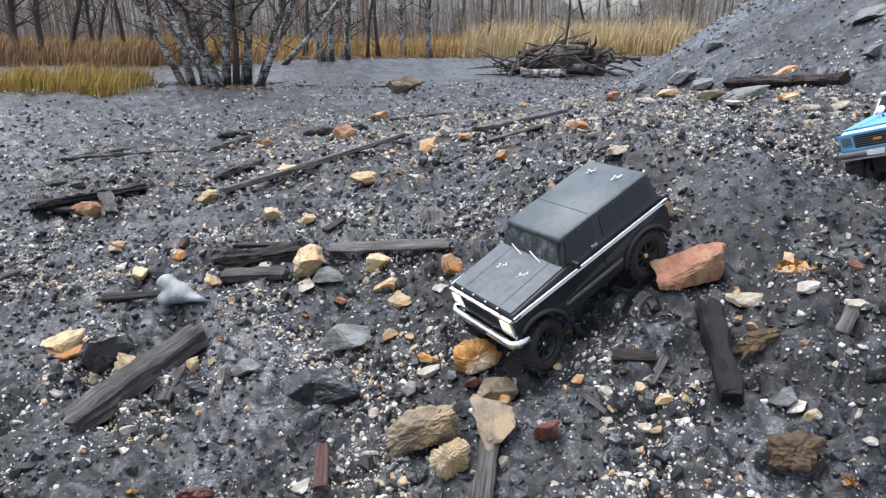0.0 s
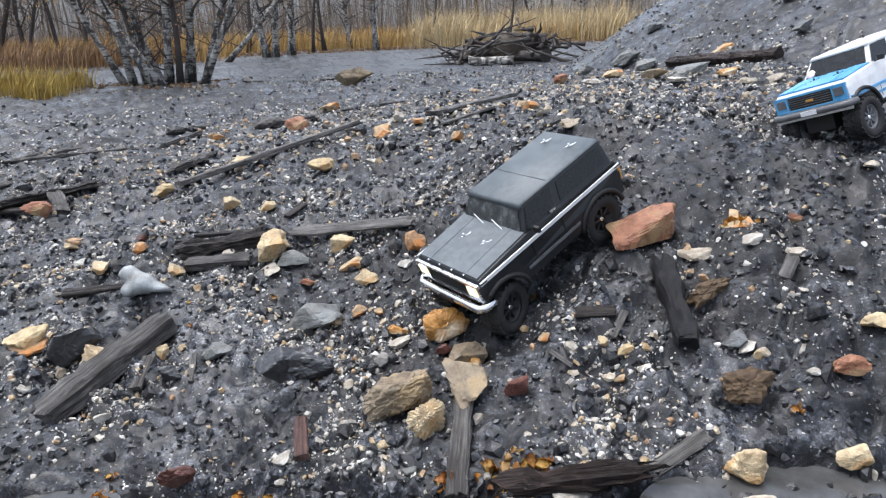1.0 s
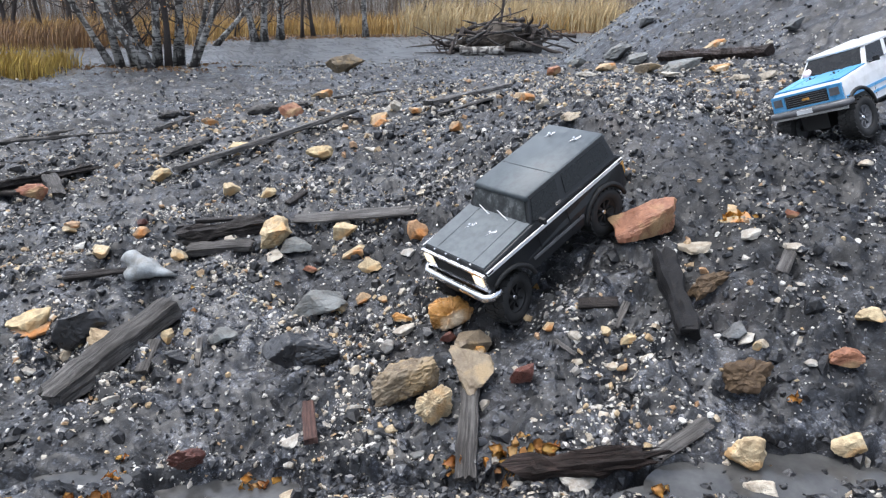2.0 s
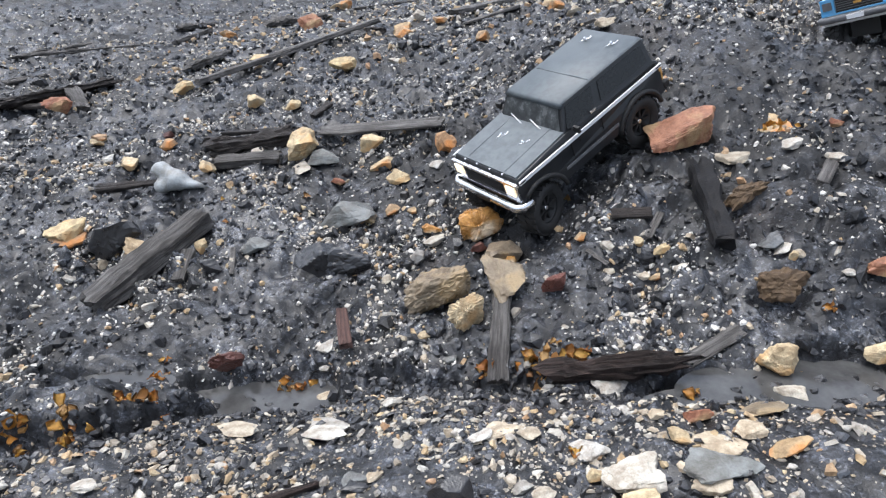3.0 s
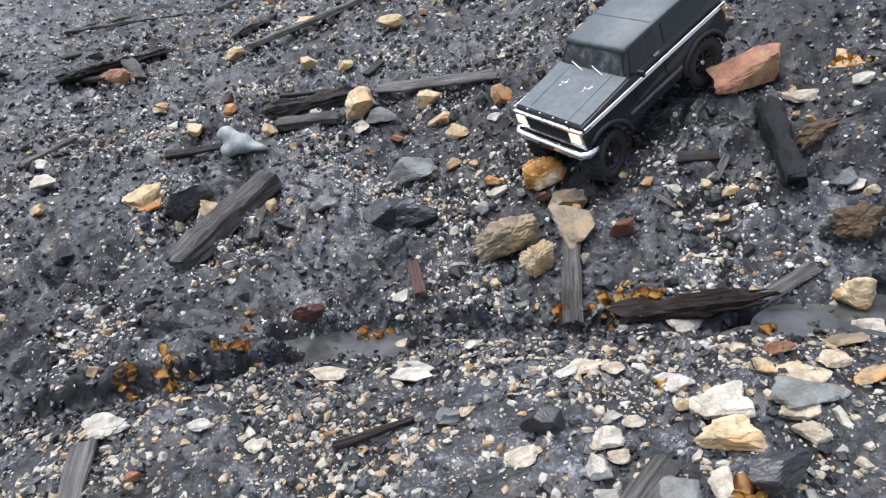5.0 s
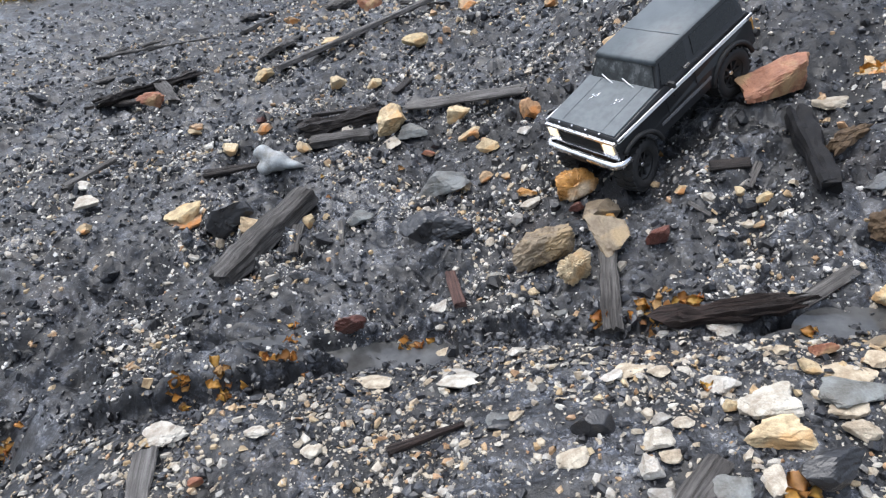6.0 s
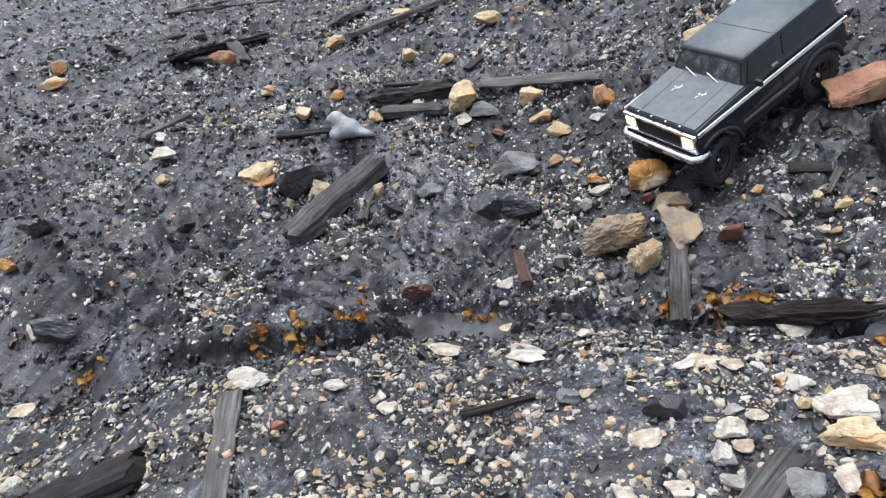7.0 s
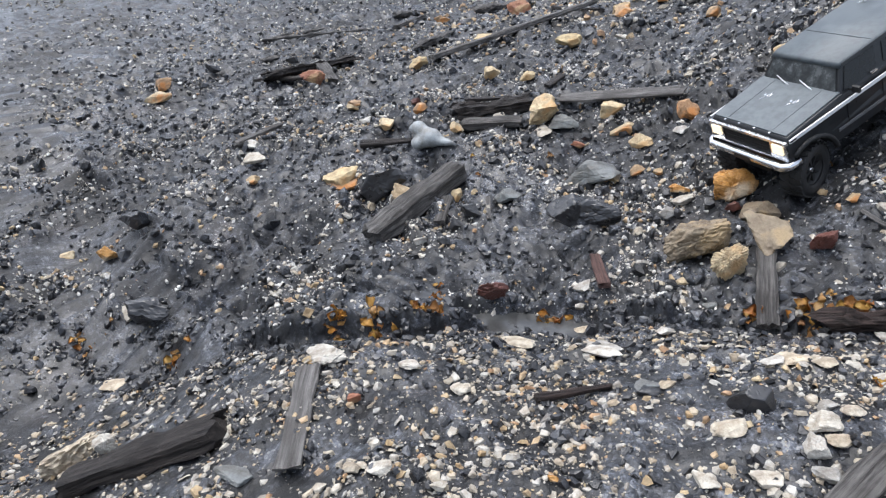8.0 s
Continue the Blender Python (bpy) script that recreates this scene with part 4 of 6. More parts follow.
    add("number_plate", bead((xf + 0.020, -0.022, zb - 0.006), (xf + 0.0235, 0.022, zb + 0.006), 0.001), M_WHITE if style != "black" else M_PLASTIC)
    bm = bmesh.new()
    tube(bm, [(xt - 0.010, -hw * 0.98, zb - 0.004), (xt - 0.012, 0, zb - 0.004), (xt - 0.010, hw * 0.98, zb - 0.004)], 0.008, 8)
    add("rear_bumper", bm, M_PLASTIC)
    if style == "black":
        for y in (-0.062, -0.022, 0.020, 0.060):
            add("bonnet_emblem", bead((xf - 0.0085, y - 0.0022, zh - 0.0052), (xf - 0.0050, y + 0.0022, zh - 0.0028), 0.0005), M_CHROME)
    else:
        add("grille_emblem", bead((xf + 0.002, -0.010, zh - 0.038), (xf + 0.005, 0.010, zh - 0.032), 0.0008), M_LENS)
        bm = bmesh.new()
        lathe(bm, [(0.0001, 0.0), (0.013, 0.0), (0.013, -0.001)], 24)
        d = Vector(t4[1]) - Vector(b4[1])
        c = Vector(b4[1]) + d * 0.28 + Vector((0, 0.020, 0))
        nrm = Vector((0, 1, 0)).cross(d).normalized()
        nrm = nrm if nrm.x > 0 else -nrm
        bmesh.ops.transform(bm, matrix=Matrix.Translation(c + nrm * 0.0035) @ nrm.to_track_quat("Y", "Z").to_matrix().to_4x4(), verts=bm.verts[:])
        add("sticker", bm, M_STICKER, "round pale sticker with a red ring")
    # body posts with spring clips
    for x, y, z in ((xf - 0.095, 0.034, zh + 0.001), (xf - 0.095, -0.034, zh + 0.001), (xe + 0.045, 0.038, zr), (xe + 0.045, -0.038, zr)):
        bm = bmesh.new()
        tube(bm, [(x, y, z - 0.004), (x, y, z + 0.009)], 0.0028, 8)
        tube(bm, [(x + 0.012, y - 0.006, z + 0.003), (x + 0.004, y - 0.0035, z + 0.003), (x - 0.010, y + 0.004, z + 0.003), (x - 0.014, y + 0.007, z + 0.006), (x - 0.011, y + 0.009, z + 0.004), (x + 0.004, y + 0.003, z + 0.003)], 0.0010, 5)
        add("body_clip", bm, M_CHROME if style == "black" else M_PLASTIC)
    # frame, axles and links underneath
    add("chassis", bead((-0.20, -0.038, -0.004), (0.20, 0.038, low + 0.012), 0.004), M_PLASTIC)
    for x in (ax, bx):
        bm = bmesh.new()
        tube(bm, [(x, -0.082, 0), (x, 0.082, 0)], 0.009, 10)
        lathe(bm, [(0.001, 0.018), (0.016, 0.016), (0.019, 0), (0.016, -0.016), (0.001, -0.018)], 16)
        for v in bm.verts[-80:]:
            v.co.x += x
        add("axle", bm, M_PLASTIC)
        for s in (-1, 1):
            bm = bmesh.new()
            tube(bm, [(x * 0.98, s * 0.045, 0.004), (x * 0.3, s * 0.032, 0.006)], 0.004, 6)
            tube(bm, [(x, s * 0.055, 0.0), (x * 0.9, s * 0.045, 0.055)], 0.007, 8)
            add("suspension_link", bm, M_PLASTIC)
    rim_mat = M_PLASTIC if style == "black" else M_GREYTRIM
    dz = style_wheels[style]
    for i, (x, y) in enumerate(((ax, 0.089), (ax, -0.089), (bx, 0.089), (bx, -0.089))):
        wheel(root, k, x, y, dz[i], 14 if x > 0 and style == "black" else 0, rim_mat, 17 * i)
    return root


style_wheels = {"black": (-0.003, -0.003, 0.008, 0.0), "blue": (0.0, 0.0, -0.010, 0.0)}
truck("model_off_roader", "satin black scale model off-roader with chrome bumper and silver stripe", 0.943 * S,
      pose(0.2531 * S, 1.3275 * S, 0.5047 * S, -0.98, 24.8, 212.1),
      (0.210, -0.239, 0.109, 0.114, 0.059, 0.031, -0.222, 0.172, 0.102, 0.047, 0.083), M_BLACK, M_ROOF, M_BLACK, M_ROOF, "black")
truck("model_pickup", "sky blue and white scale model off-roader, muddy underneath", 0.934 * S,
      pose(1.2366 * S, 1.7054 * S, 0.7204 * S, 18.0, 10.8, 208.6),
      (0.215, -0.24, 0.103, 0.125, 0.075, 0.035, -0.22, 0.185, 0.070, 0.058, 0.080), M_BLUE, M_WHITE, M_WHITE, M_BLUE, "blue")


# ---- woods, reeds and water beyond ----
def grow(bm, base, top, r0, r1, seed, sway=0.05, n=10, steps=12):
    g = np.random.default_rng(seed)
    base, top = Vector(base), Vector(top)
    L = (top - base).length
    o = g.uniform(0, 90)
    pts = []
    for i in range(steps + 1):
        t = i / steps
        pts.append(base.lerp(top, t) + Vector((float(wave(t * 3 + o, 0.2, 41)), float(wave(t * 3 + o, 5.2, 42)), 0)) * sway * L * min(1, t * 3))
    tube(bm, pts, [r0 + (r1 - r0) * (i / steps) ** 0.8 + (0.35 * r0 if i == 0 else 0) for i in range(steps + 1)], n)
    return pts


def birch(base, lean, tall, r, seed, label, dark=False, limbs=7, low=9):
    """A birch stem with forked limbs, twigs and a thin crown of a few yellow leaves."""
    g = np.random.default_rng(seed)
    z = float(height(base[0], base[1]))
    root = new("birch_tree")
    tagged(root, label, "tree", "birches by the water")
    root.location = (base[0], base[1], z - 0.05)
    bm = bmesh.new()
    pts = grow(bm, (0, 0, 0), (lean[0] * tall, lean[1] * tall, tall), r, r * 0.22, seed)
    part("trunk", bm, M_TWIG if dark else M_BIRCH, root, "" if dark else "white birch bark with black scars")
    twigs = bmesh.new()
    leaves = []
    for i in range(limbs):
        p = pts[int(g.integers(2, len(pts) - 1))]
        a = g.uniform(0, 2 * math.pi)
        L = tall * g.uniform(0.12, 0.30)
        end = p + Vector((math.cos(a) * L, math.sin(a) * L, L * g.uniform(0.3, 1.1)))
        bm = bmesh.new()
        lp = grow(bm, p, end, r * 0.26, r * 0.06, seed * 31 + i, 0.08, 6, 7)
        part("limb", bm, M_TWIG if g.uniform() < 0.6 or dark else M_BIRCH, root)
        for j in range(9):
            q = lp[int(g.integers(1, len(lp)))]
            v = Vector(g.normal(size=3)) * L * 0.28
            v.z = abs(v.z) * 0.6 - 0.1 * L
            tube(twigs, [q, q + v * 0.5 + Vector((0, 0, 0.02)), q + v], [r * 0.05, r * 0.035, r * 0.02], 3, False)
            leaves.append(q + v)
    for i in range(low):
        k = g.uniform(0.03, 0.38) * (len(pts) - 1)
        p = pts[int(k)].lerp(pts[int(k) + 1], k - int(k))
        a = g.uniform(0, 2 * math.pi)
        L = g.uniform(0.35, 1.3)
        end = p + Vector((math.cos(a) * L, math.sin(a) * L * 0.6, L * g.uniform(0.1, 1.1)))
        bm = bmesh.new()
        lp = grow(bm, p, end, r * g.uniform(0.14, 0.3), r * 0.05, seed * 37 + i, 0.16, 6, 8)
        part("limb", bm, M_TWIG, root)
        for j in range(10):
            q = lp[int(g.integers(1, len(lp)))]
            v = Vector(g.normal(size=3)) * L * 0.25
            v.z = abs(v.z) * 0.8 - 0.05 * L
            tube(twigs, [q, q + v * 0.5 + Vector((0, 0, 0.02)), q + v], [r * 0.06, r * 0.04, r * 0.02], 3, False)
            if j % 3 == 0:
                leaves.append(q + v)
    tagged(part("twigs", twigs, M_TWIG, root), kind="stuff")
    bm = bmesh.new()
    for q in leaves:
        for _ in range(2):
            c = q + Vector(g.normal(size=3)) * 0.08
            u, w = Vector(g.normal(size=3)).normalized() * 0.022, Vector(g.normal(size=3)).normalized() * 0.016
            bm.faces.new([bm.verts.new(c + u), bm.verts.new(c + w), bm.verts.new(c - u), bm.verts.new(c - w)])
    tagged(part("crown", bm, M_LEAF, root, "a few yellow leaves left on thin twigs"), kind="stuff")


M_REED = stone_mat("dry_reed", [(0.0, (0.46, 0.28, 0.08)), (0.4, (0.58, 0.38, 0.13)), (0.8, (0.40, 0.24, 0.08)), (1.0, (0.62, 0.45, 0.20))], 0.8, 8, shared=True)
M_REED_PALE = stone_mat("bleached_reed", [(0.0, (0.56, 0.43, 0.22)), (0.4, (0.66, 0.54, 0.32)), (0.8, (0.52, 0.38, 0.18)), (1.0, (0.70, 0.60, 0.40))], 0.8, 8, shared=True)
M_GRASS = stone_mat("yellow_green_grass", [(0.0, (0.44, 0.31, 0.06)), (0.5, (0.56, 0.40, 0.09)), (1.0, (0.40, 0.28, 0.10))], 0.8, 8, shared=True)
# brush colours lightened and greyed to stand in for misty air
M_BRUSH = stone_mat("hazed_bare_brush", [(0.0, (0.14, 0.10, 0.072)), (0.4, (0.24, 0.185, 0.14)), (0.8, (0.33, 0.28, 0.235)), (1.0, (0.52, 0.49, 0.45))], 0.9, 8, shared=True)
# backdrop woods: distance haze is painted as a pale base colour
M_WOODS = stone_mat("woods_painted_haze", [(0.0, (0.62, 0.59, 0.55)), (1.0, (0.62, 0.59, 0.55))], 0.95, 0.35)


def blades(name, n, seed, place, tall, wide, material, label):
    """Standing blades, each a bent two-piece strip."""
    g = np.random.default_rng(seed)
    X, Y = place(g, n)
    Z = height(X, Y) - 0.03
    H = tall * g.uniform(0.55, 1.1, n) * (0.85 + 0.7 * wave(X / 0.9, Y / 0.9, 61))
    a = g.uniform(0, 2 * math.pi, n)
    lean = g.normal(0.12, 0.16, (n, 2)) * H[:, None]
    dx, dy = np.cos(a) * wide, np.sin(a) * wide
    P = np.zeros((n, 6, 3))
    for i, (t, w) in enumerate(((0, 1), (0.55, 0.8), (1, 0.15))):
        P[:, 2 * i, 0], P[:, 2 * i, 1] = X + lean[:, 0] * t * t - dx * w, Y + lean[:, 1] * t * t - dy * w
        P[:, 2 * i + 1, 0], P[:, 2 * i + 1, 1] = X + lean[:, 0] * t * t + dx * w, Y + lean[:, 1] * t * t + dy * w
        P[:, 2 * i, 2] = P[:, 2 * i + 1, 2] = Z + H * (t - 0.12 * t * t)
    k = (np.arange(n) * 6)[:, None, None]
    F = (k + np.array([(0, 1, 3, 2), (2, 3, 5, 4)])[None]).reshape(-1, 4)
    return tagged(mesh_from(name, P.reshape(-1, 3), F, material), label, "grass", kind="stuff")


def in_box(x0, x1, y0, y1, clump=0.6):
    def place(g, n):
        k = max(1, n // 160)
        cx, cy = g.uniform(x0, x1, k), g.uniform(y0, y1, k)
        i = g.integers(0, k, n)
        return cx[i] + g.normal(0, clump, n), cy[i] + g.normal(0, clump, n)
    return place


def far_woods():
    """Bare trees and brush too many to count, in depth behind the reeds."""
    g = np.random.default_rng(91)
    bm = bmesh.new()
    for i in range(420):
        y = g.uniform(31, 85)
        x = g.uniform(-0.95, 0.62) * y
        if abs(math.degrees(math.atan2(x, y)) - 12.5) < 3 and i % 4:
            continue
        tall, r = g.uniform(7, 14), g.uniform(0.03, 0.12)
        z = float(height(x, y))
        tx, ty = x + g.normal(0, 0.5), y + g.normal(0, 0.3)
        tube(bm, [(x, y, z - 0.1), ((x + tx) / 2 + g.normal(0, 0.12), (y + ty) / 2, z + tall / 2), (tx, ty, z + tall)], [r, r * 0.7, r * 0.2], 5, False)
        for j in range(7):
            t = g.uniform(0.12, 0.95)
            p = Vector((x + (tx - x) * t, y + (ty - y) * t, z + tall * t))
            v = Vector((g.normal(0, 1), g.normal(0, 0.6), g.uniform(0.1, 1.4))) * g.uniform(0.4, 1.2)
            tube(bm, [p, p + v], [r * 0.3, 0.008], 3, False)
    tagged(part("far_woods", bm, M_BRUSH), "bare brown birch wood, autumn haze put into its colour", "woods", kind="stuff")
    bm = bmesh.new()
    for i in range(6000):
        y = g.uniform(28, 55)
        x = g.uniform(-0.9, 0.55) * y
        z = float(0.4 * S + 0.011 * y)
        v = Vector((g.normal(0, 0.35), g.normal(0, 0.2), g.uniform(0.8, 3.2)))
        b = Vector((x, y, z))
        tube(bm, [b, b + v * 0.5 + Vector((g.normal(0, 0.08), 0, 0)), b + v], [0.012, 0.009, 0.004], 3, False)
    tagged(part("underbrush", bm, M_BRUSH), "leafless brown brush and saplings", "brush", kind="stuff")


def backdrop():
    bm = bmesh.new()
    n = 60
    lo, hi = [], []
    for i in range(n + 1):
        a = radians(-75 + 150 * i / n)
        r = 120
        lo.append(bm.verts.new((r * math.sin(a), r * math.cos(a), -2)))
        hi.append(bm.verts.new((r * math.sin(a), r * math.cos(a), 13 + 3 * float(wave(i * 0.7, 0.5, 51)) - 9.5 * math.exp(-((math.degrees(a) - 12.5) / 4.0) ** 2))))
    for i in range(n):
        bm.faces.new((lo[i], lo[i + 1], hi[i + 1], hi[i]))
    tagged(part("backdrop", bm, M_WOODS), "edge of distant woods with haze painted into its pale colour", "backdrop", kind="structure")


far_woods()
backdrop()


M_BRUSHSOIL = stone_mat("brush_soil", [(0.0, (0.10, 0.085, 0.07)), (1.0, (0.10, 0.085, 0.07))], 0.9, 9)
M_LITTER = stone_mat("leaf_litter", [(0.0, (0.30, 0.16, 0.06)), (0.5, (0.22, 0.13, 0.07)), (1.0, (0.38, 0.24, 0.11))], 0.8, 8, shared=True)
blades("reeds", 24000, 62, in_box(-24, 13, 26, 33, 0.8), 0.95, 0.016, M_REED, "dry golden reeds beyond the wet flat")
blades("reeds", 9000, 63, in_box(-26, -6, 19, 25, 0.6), 0.75, 0.014, M_REED, "golden grass on the far bank")
blades("reeds", 9000, 64, in_box(1.5, 9, 24, 31, 0.6), 1.5, 0.016, M_REED_PALE, "pale golden reeds beside the brush heap")
blades("bracken", 7000, 67, in_box(-22, -6, 17, 24, 0.7), 0.85, 0.016, M_LITTER, "dead brown bracken among the grass")
blades("leaf_litter", 9000, 65, in_box(-16, 7, 22, 27, 0.7), 0.10, 0.03, M_LITTER, "rusty leaf litter along the water's far edge")
blades("leaf_litter", 2500, 66, in_box(-5.5, -2.4, 9.6, 11.0, 0.35), 0.05, 0.02, M_LITTER, "rusty leaf litter round the birch clump")


def brush_heap(cx, cy):
    """Cut branches and roots thrown together, with two birch logs."""
    g = np.random.default_rng(17)
    root = new("brush_heap")
    root.location = (cx, cy, float(height(cx, cy)))
    tagged(root, "heap of cut dark branches and roots", "brush heap")
    P, F = rock_points(5, 4, 14, rough=0.22)
    mound = mesh_from("soil_mound", P * np.array([1.05, 0.55, 0.48]), F, M_BRUSHSOIL, True)
    mound.parent = root
    mound.location = (0.15, 0.25, 0.10)
    for i in range(95):
        a = g.uniform(-1.3, 1.2)
        b = Vector((a, g.uniform(-0.7, 0.5), g.uniform(0.0, 0.62) * (1.2 - abs(a) * 0.6)))
        v = Vector((g.normal(0, 0.42), g.normal(0, 0.3), g.uniform(-0.15, 0.36)))
        bm = bmesh.new()
        grow(bm, b - v * 0.5, b + v * 0.6, g.uniform(0.012, 0.055), 0.008, i + 400, 0.12, 6, 7)
        part("branch", bm, M_TWIG if g.uniform() < 0.75 else M_WOOD, root)


def log_thing(a, b, r, material, label):
    bm = bmesh.new()
    za, zb = float(height(*a)) + r, float(height(*b)) + r
    grow(bm, (0, 0, 0), (b[0] - a[0], b[1] - a[1], zb - za), r, r * 0.9, int(r * 1000), 0.02, 12, 8)
    ob = part("log", bm, material)
    ob.location = (a[0], a[1], za)
    tagged(ob, label, "log")


def leaf_heap(x, y, n, spread_, label):
    """Single curled leaves, one over another."""
    g = np.random.default_rng(int(abs(x * 3571 + y * 7919) * 10))
    for i in range(n):
        px, py = x + g.normal(0, spread_ * 0.55), y + g.normal(0, spread_ * 0.35)
        L = g.uniform(0.015, 0.034)
        bm = bmesh.new()
        rows = []
        for a in range(7):
            t = a / 6
            w = L * 0.36 * math.sin(math.pi * min(1, t ** 1.3 * 0.97 + 0.03)) ** 1.1
            z = L * (0.20 * math.sin(t * 4.2 + i * 1.7) + 0.07 * g.normal())
            rows.append([bm.verts.new((L * (t - 0.5), k * w * (1 + 0.1 * g.normal()), z + abs(k) * w * (0.5 + 0.35 * g.normal()))) for k in (-1, -0.4, 0.4, 1)])
        for r0, r1 in zip(rows, rows[1:]):
            for k in range(3):
                bm.faces.new((r0[k], r1[k], r1[k + 1], r0[k + 1])).smooth = True
        bmesh.ops.solidify(bm, geom=bm.faces[:], thickness=0.0007)
        ob = part("leaf", bm, M_LEAF)
        up = up_vector(px, py)
        ob.matrix_world = Matrix.Translation((px, py, float(height(px, py)) + 0.003 + 0.0018 * i * g.uniform(0.3, 1))) @ up.to_track_quat("Z", "Y").to_matrix().to_4x4() @ pose(0, 0, 0, g.normal(0, 22), g.normal(0, 22), g.uniform(0, 360))
        tagged(ob, label, "leaf", "fallen leaves")


def puddle(x, y, a, b, level):
    """Still water in a hollow; its shore is where the ground comes through."""
    bm = bmesh.new()
    bm.faces.new([bm.verts.new((1.3 * a * math.cos(t), 1.3 * b * math.sin(t), 0)) for t in np.linspace(0, 2 * math.pi, 40)[:-1]])
    ob = part("puddle", bm, M_WATER)
    ob.location = (x, y, level)
    tagged(ob, "shallow grey rain puddle in the gully", "puddle", kind="structure")


def bird_figure(x, y, size, turn):
    """A small grey figure of a bird, head to one side and tail out, in one piece."""
    U, F = ico(4)
    blobs = (((0.0, 0.0, 0.0), (0.30, 0.22, 0.22)), ((-0.27, 0.0, 0.17), (0.17, 0.15, 0.15)), ((-0.20, -0.16, -0.10), (0.15, 0.11, 0.12)), ((0.30, 0.02, -0.05), (0.22, 0.10, 0.07)), ((0.52, 0.02, -0.09), (0.20, 0.055, 0.03)), ((-0.40, -0.03, 0.14), (0.09, 0.06, 0.05)))
    pts = []
    for u in U:
        r = 0.0
        for s in np.linspace(0.02, 0.8, 79):
            p = u * s
            d = sum(math.exp(-1.6 * sum(((p[i] - c[i]) / e[i]) ** 2 for i in range(3))) for c, e in blobs)
            if d > 0.32:
                r = s
        pts.append(u * max(r, 0.05))
    P = np.array(pts) * size
    ob = mesh_from("bird_figure", P, F, M_FIGURE, True)
    ob.matrix_world = Matrix.Translation((x, y, float(height(x, y)) + 0.21 * size)) @ pose(0, 0, 0, 0, 0, turn)
    tagged(ob, "small pale grey bird figure resting on the slag", "figurine")


M_FIGURE = stone_mat("grey_putty", [(0.0, (0.36, 0.385, 0.395)), (1.0, (0.36, 0.385, 0.395))], 0.6, 25)


M_FLAT = plain_mat("wet_silt", (0.04, 0.041, 0.043), 0.34, var=0.7, scale=2.2, relief=0.8, dust_or_sheen=(0.015, 0.015, 0.016))


def wet_flat():
    """A film of rain water on the flat; the slag stands out of it."""
    bm = bmesh.new()
    g = np.random.default_rng(3)
    ring = [bm.verts.new((-1.2 + 5.6 * math.cos(t) * (1 + 0.1 * g.normal()), 16.5 + 6.3 * math.sin(t) * (1 + 0.05 * g.normal()), 0.011 * 6.3 * math.sin(t))) for t in np.linspace(0, 2 * math.pi, 40)[:-1]]
    bm.faces.new(ring)
    bmesh.ops.triangulate(bm, faces=bm.faces[:])
    ob = part("water", bm, M_FLAT)
    ob.location = (0, 0, float(S * 0.36 + 0.011 * 16.5) + 0.004)
    tagged(ob, "shallow rain water standing on the slag flat", "water", kind="structure")


wet_flat()
brush_heap(2.15, 12.9)
log_thing((1.28, 11.95), (2.05, 11.8), 0.085, M_BIRCH, "fallen birch log with peeling bark")
log_thing((2.75, 12.3), (2.4, 12.9), 0.10, M_WOOD, "cut log leaning on the brush heap")

for spot in PUDDLES:
    puddle(*spot)


# ---- stones, boards and leaves, each in its place ----
stone("stone", -0.404, 1.912, 0.1033, 0.1137, 0.0847, 9, M_CREAM, "knobbly cream and ochre stone beside a grey board", planes=14, rough=0.1)
stone("stone", 0.024, 1.847, 0.0630, 0.0820, 0.0517, 9, M_OCHRE, "upright salmon and ochre stone at a board's end", planes=13, rough=0.08)
stone("stone", -0.195, 1.897, 0.0774, 0.0511, 0.0516, 0, M_CREAM, "ochre sandstone lump beside the grey board")
stone("stone", -0.339, 1.868, 0.0953, 0.0629, 0.0393, -6, M_GREY, "flat grey shale stone")
stone("stone", -0.409, 1.839, 0.0657, 0.0674, 0.0138, -13, M_PALE, "pale grey flat stone")
stone("stone", -0.163, 1.805, 0.0744, 0.0491, 0.0438, -3, M_OCHRE, "angular ochre sandstone lying on black slag")
stone("stone", -0.118, 1.706, 0.0709, 0.0468, 0.0445, -3, M_CREAM, "angular ochre sandstone lying on black slag")
stone("stone", -0.296, 1.792, 0.0463, 0.0231, 0.0287, -14, M_RED, "small salmon red stone")
stone("stone", -0.947, 1.969, 0.0706, 0.0466, 0.0376, -14, M_CREAM, "yellow ochre stone near the grey bird", planes=12)
stone("stone", -1.157, 2.252, 0.0524, 0.0346, 0.0393, 15, M_OCHRE, "angular ochre sandstone lying on black slag")
stone("stone", -0.830, 1.990, 0.0530, 0.0350, 0.0370, 5, M_OCHRE, "rusty ochre stone on slag")
stone("stone", -0.890, 2.172, 0.0399, 0.0238, 0.0327, -8, M_DARKRED, "small brown stone behind a rusty one")
stone("stone", -0.686, 1.858, 0.0456, 0.0592, 0.0374, -2, M_CREAM, "narrow ochre stone at a board's end")
stone("stone", -1.009, 1.629, 0.1150, 0.0700, 0.0460, 14, M_CREAM, "tan flat-topped stone with an ochre underside", planes=10)
stone("stone", -1.012, 1.618, 0.1076, 0.0710, 0.0337, 12, M_OCHRE, "ochre underside of a pale stone", sink=0.5)
stone("stone", -0.854, 1.585, 0.1606, 0.0803, 0.0981, 10, M_COAL, "large black angular coal lump beside the grey beam", planes=14, rough=0.04)
stone("stone", -0.784, 1.522, 0.0857, 0.0566, 0.0474, -3, M_OCHRE, "rusty brown stone between coal and beam", rough=0.1)
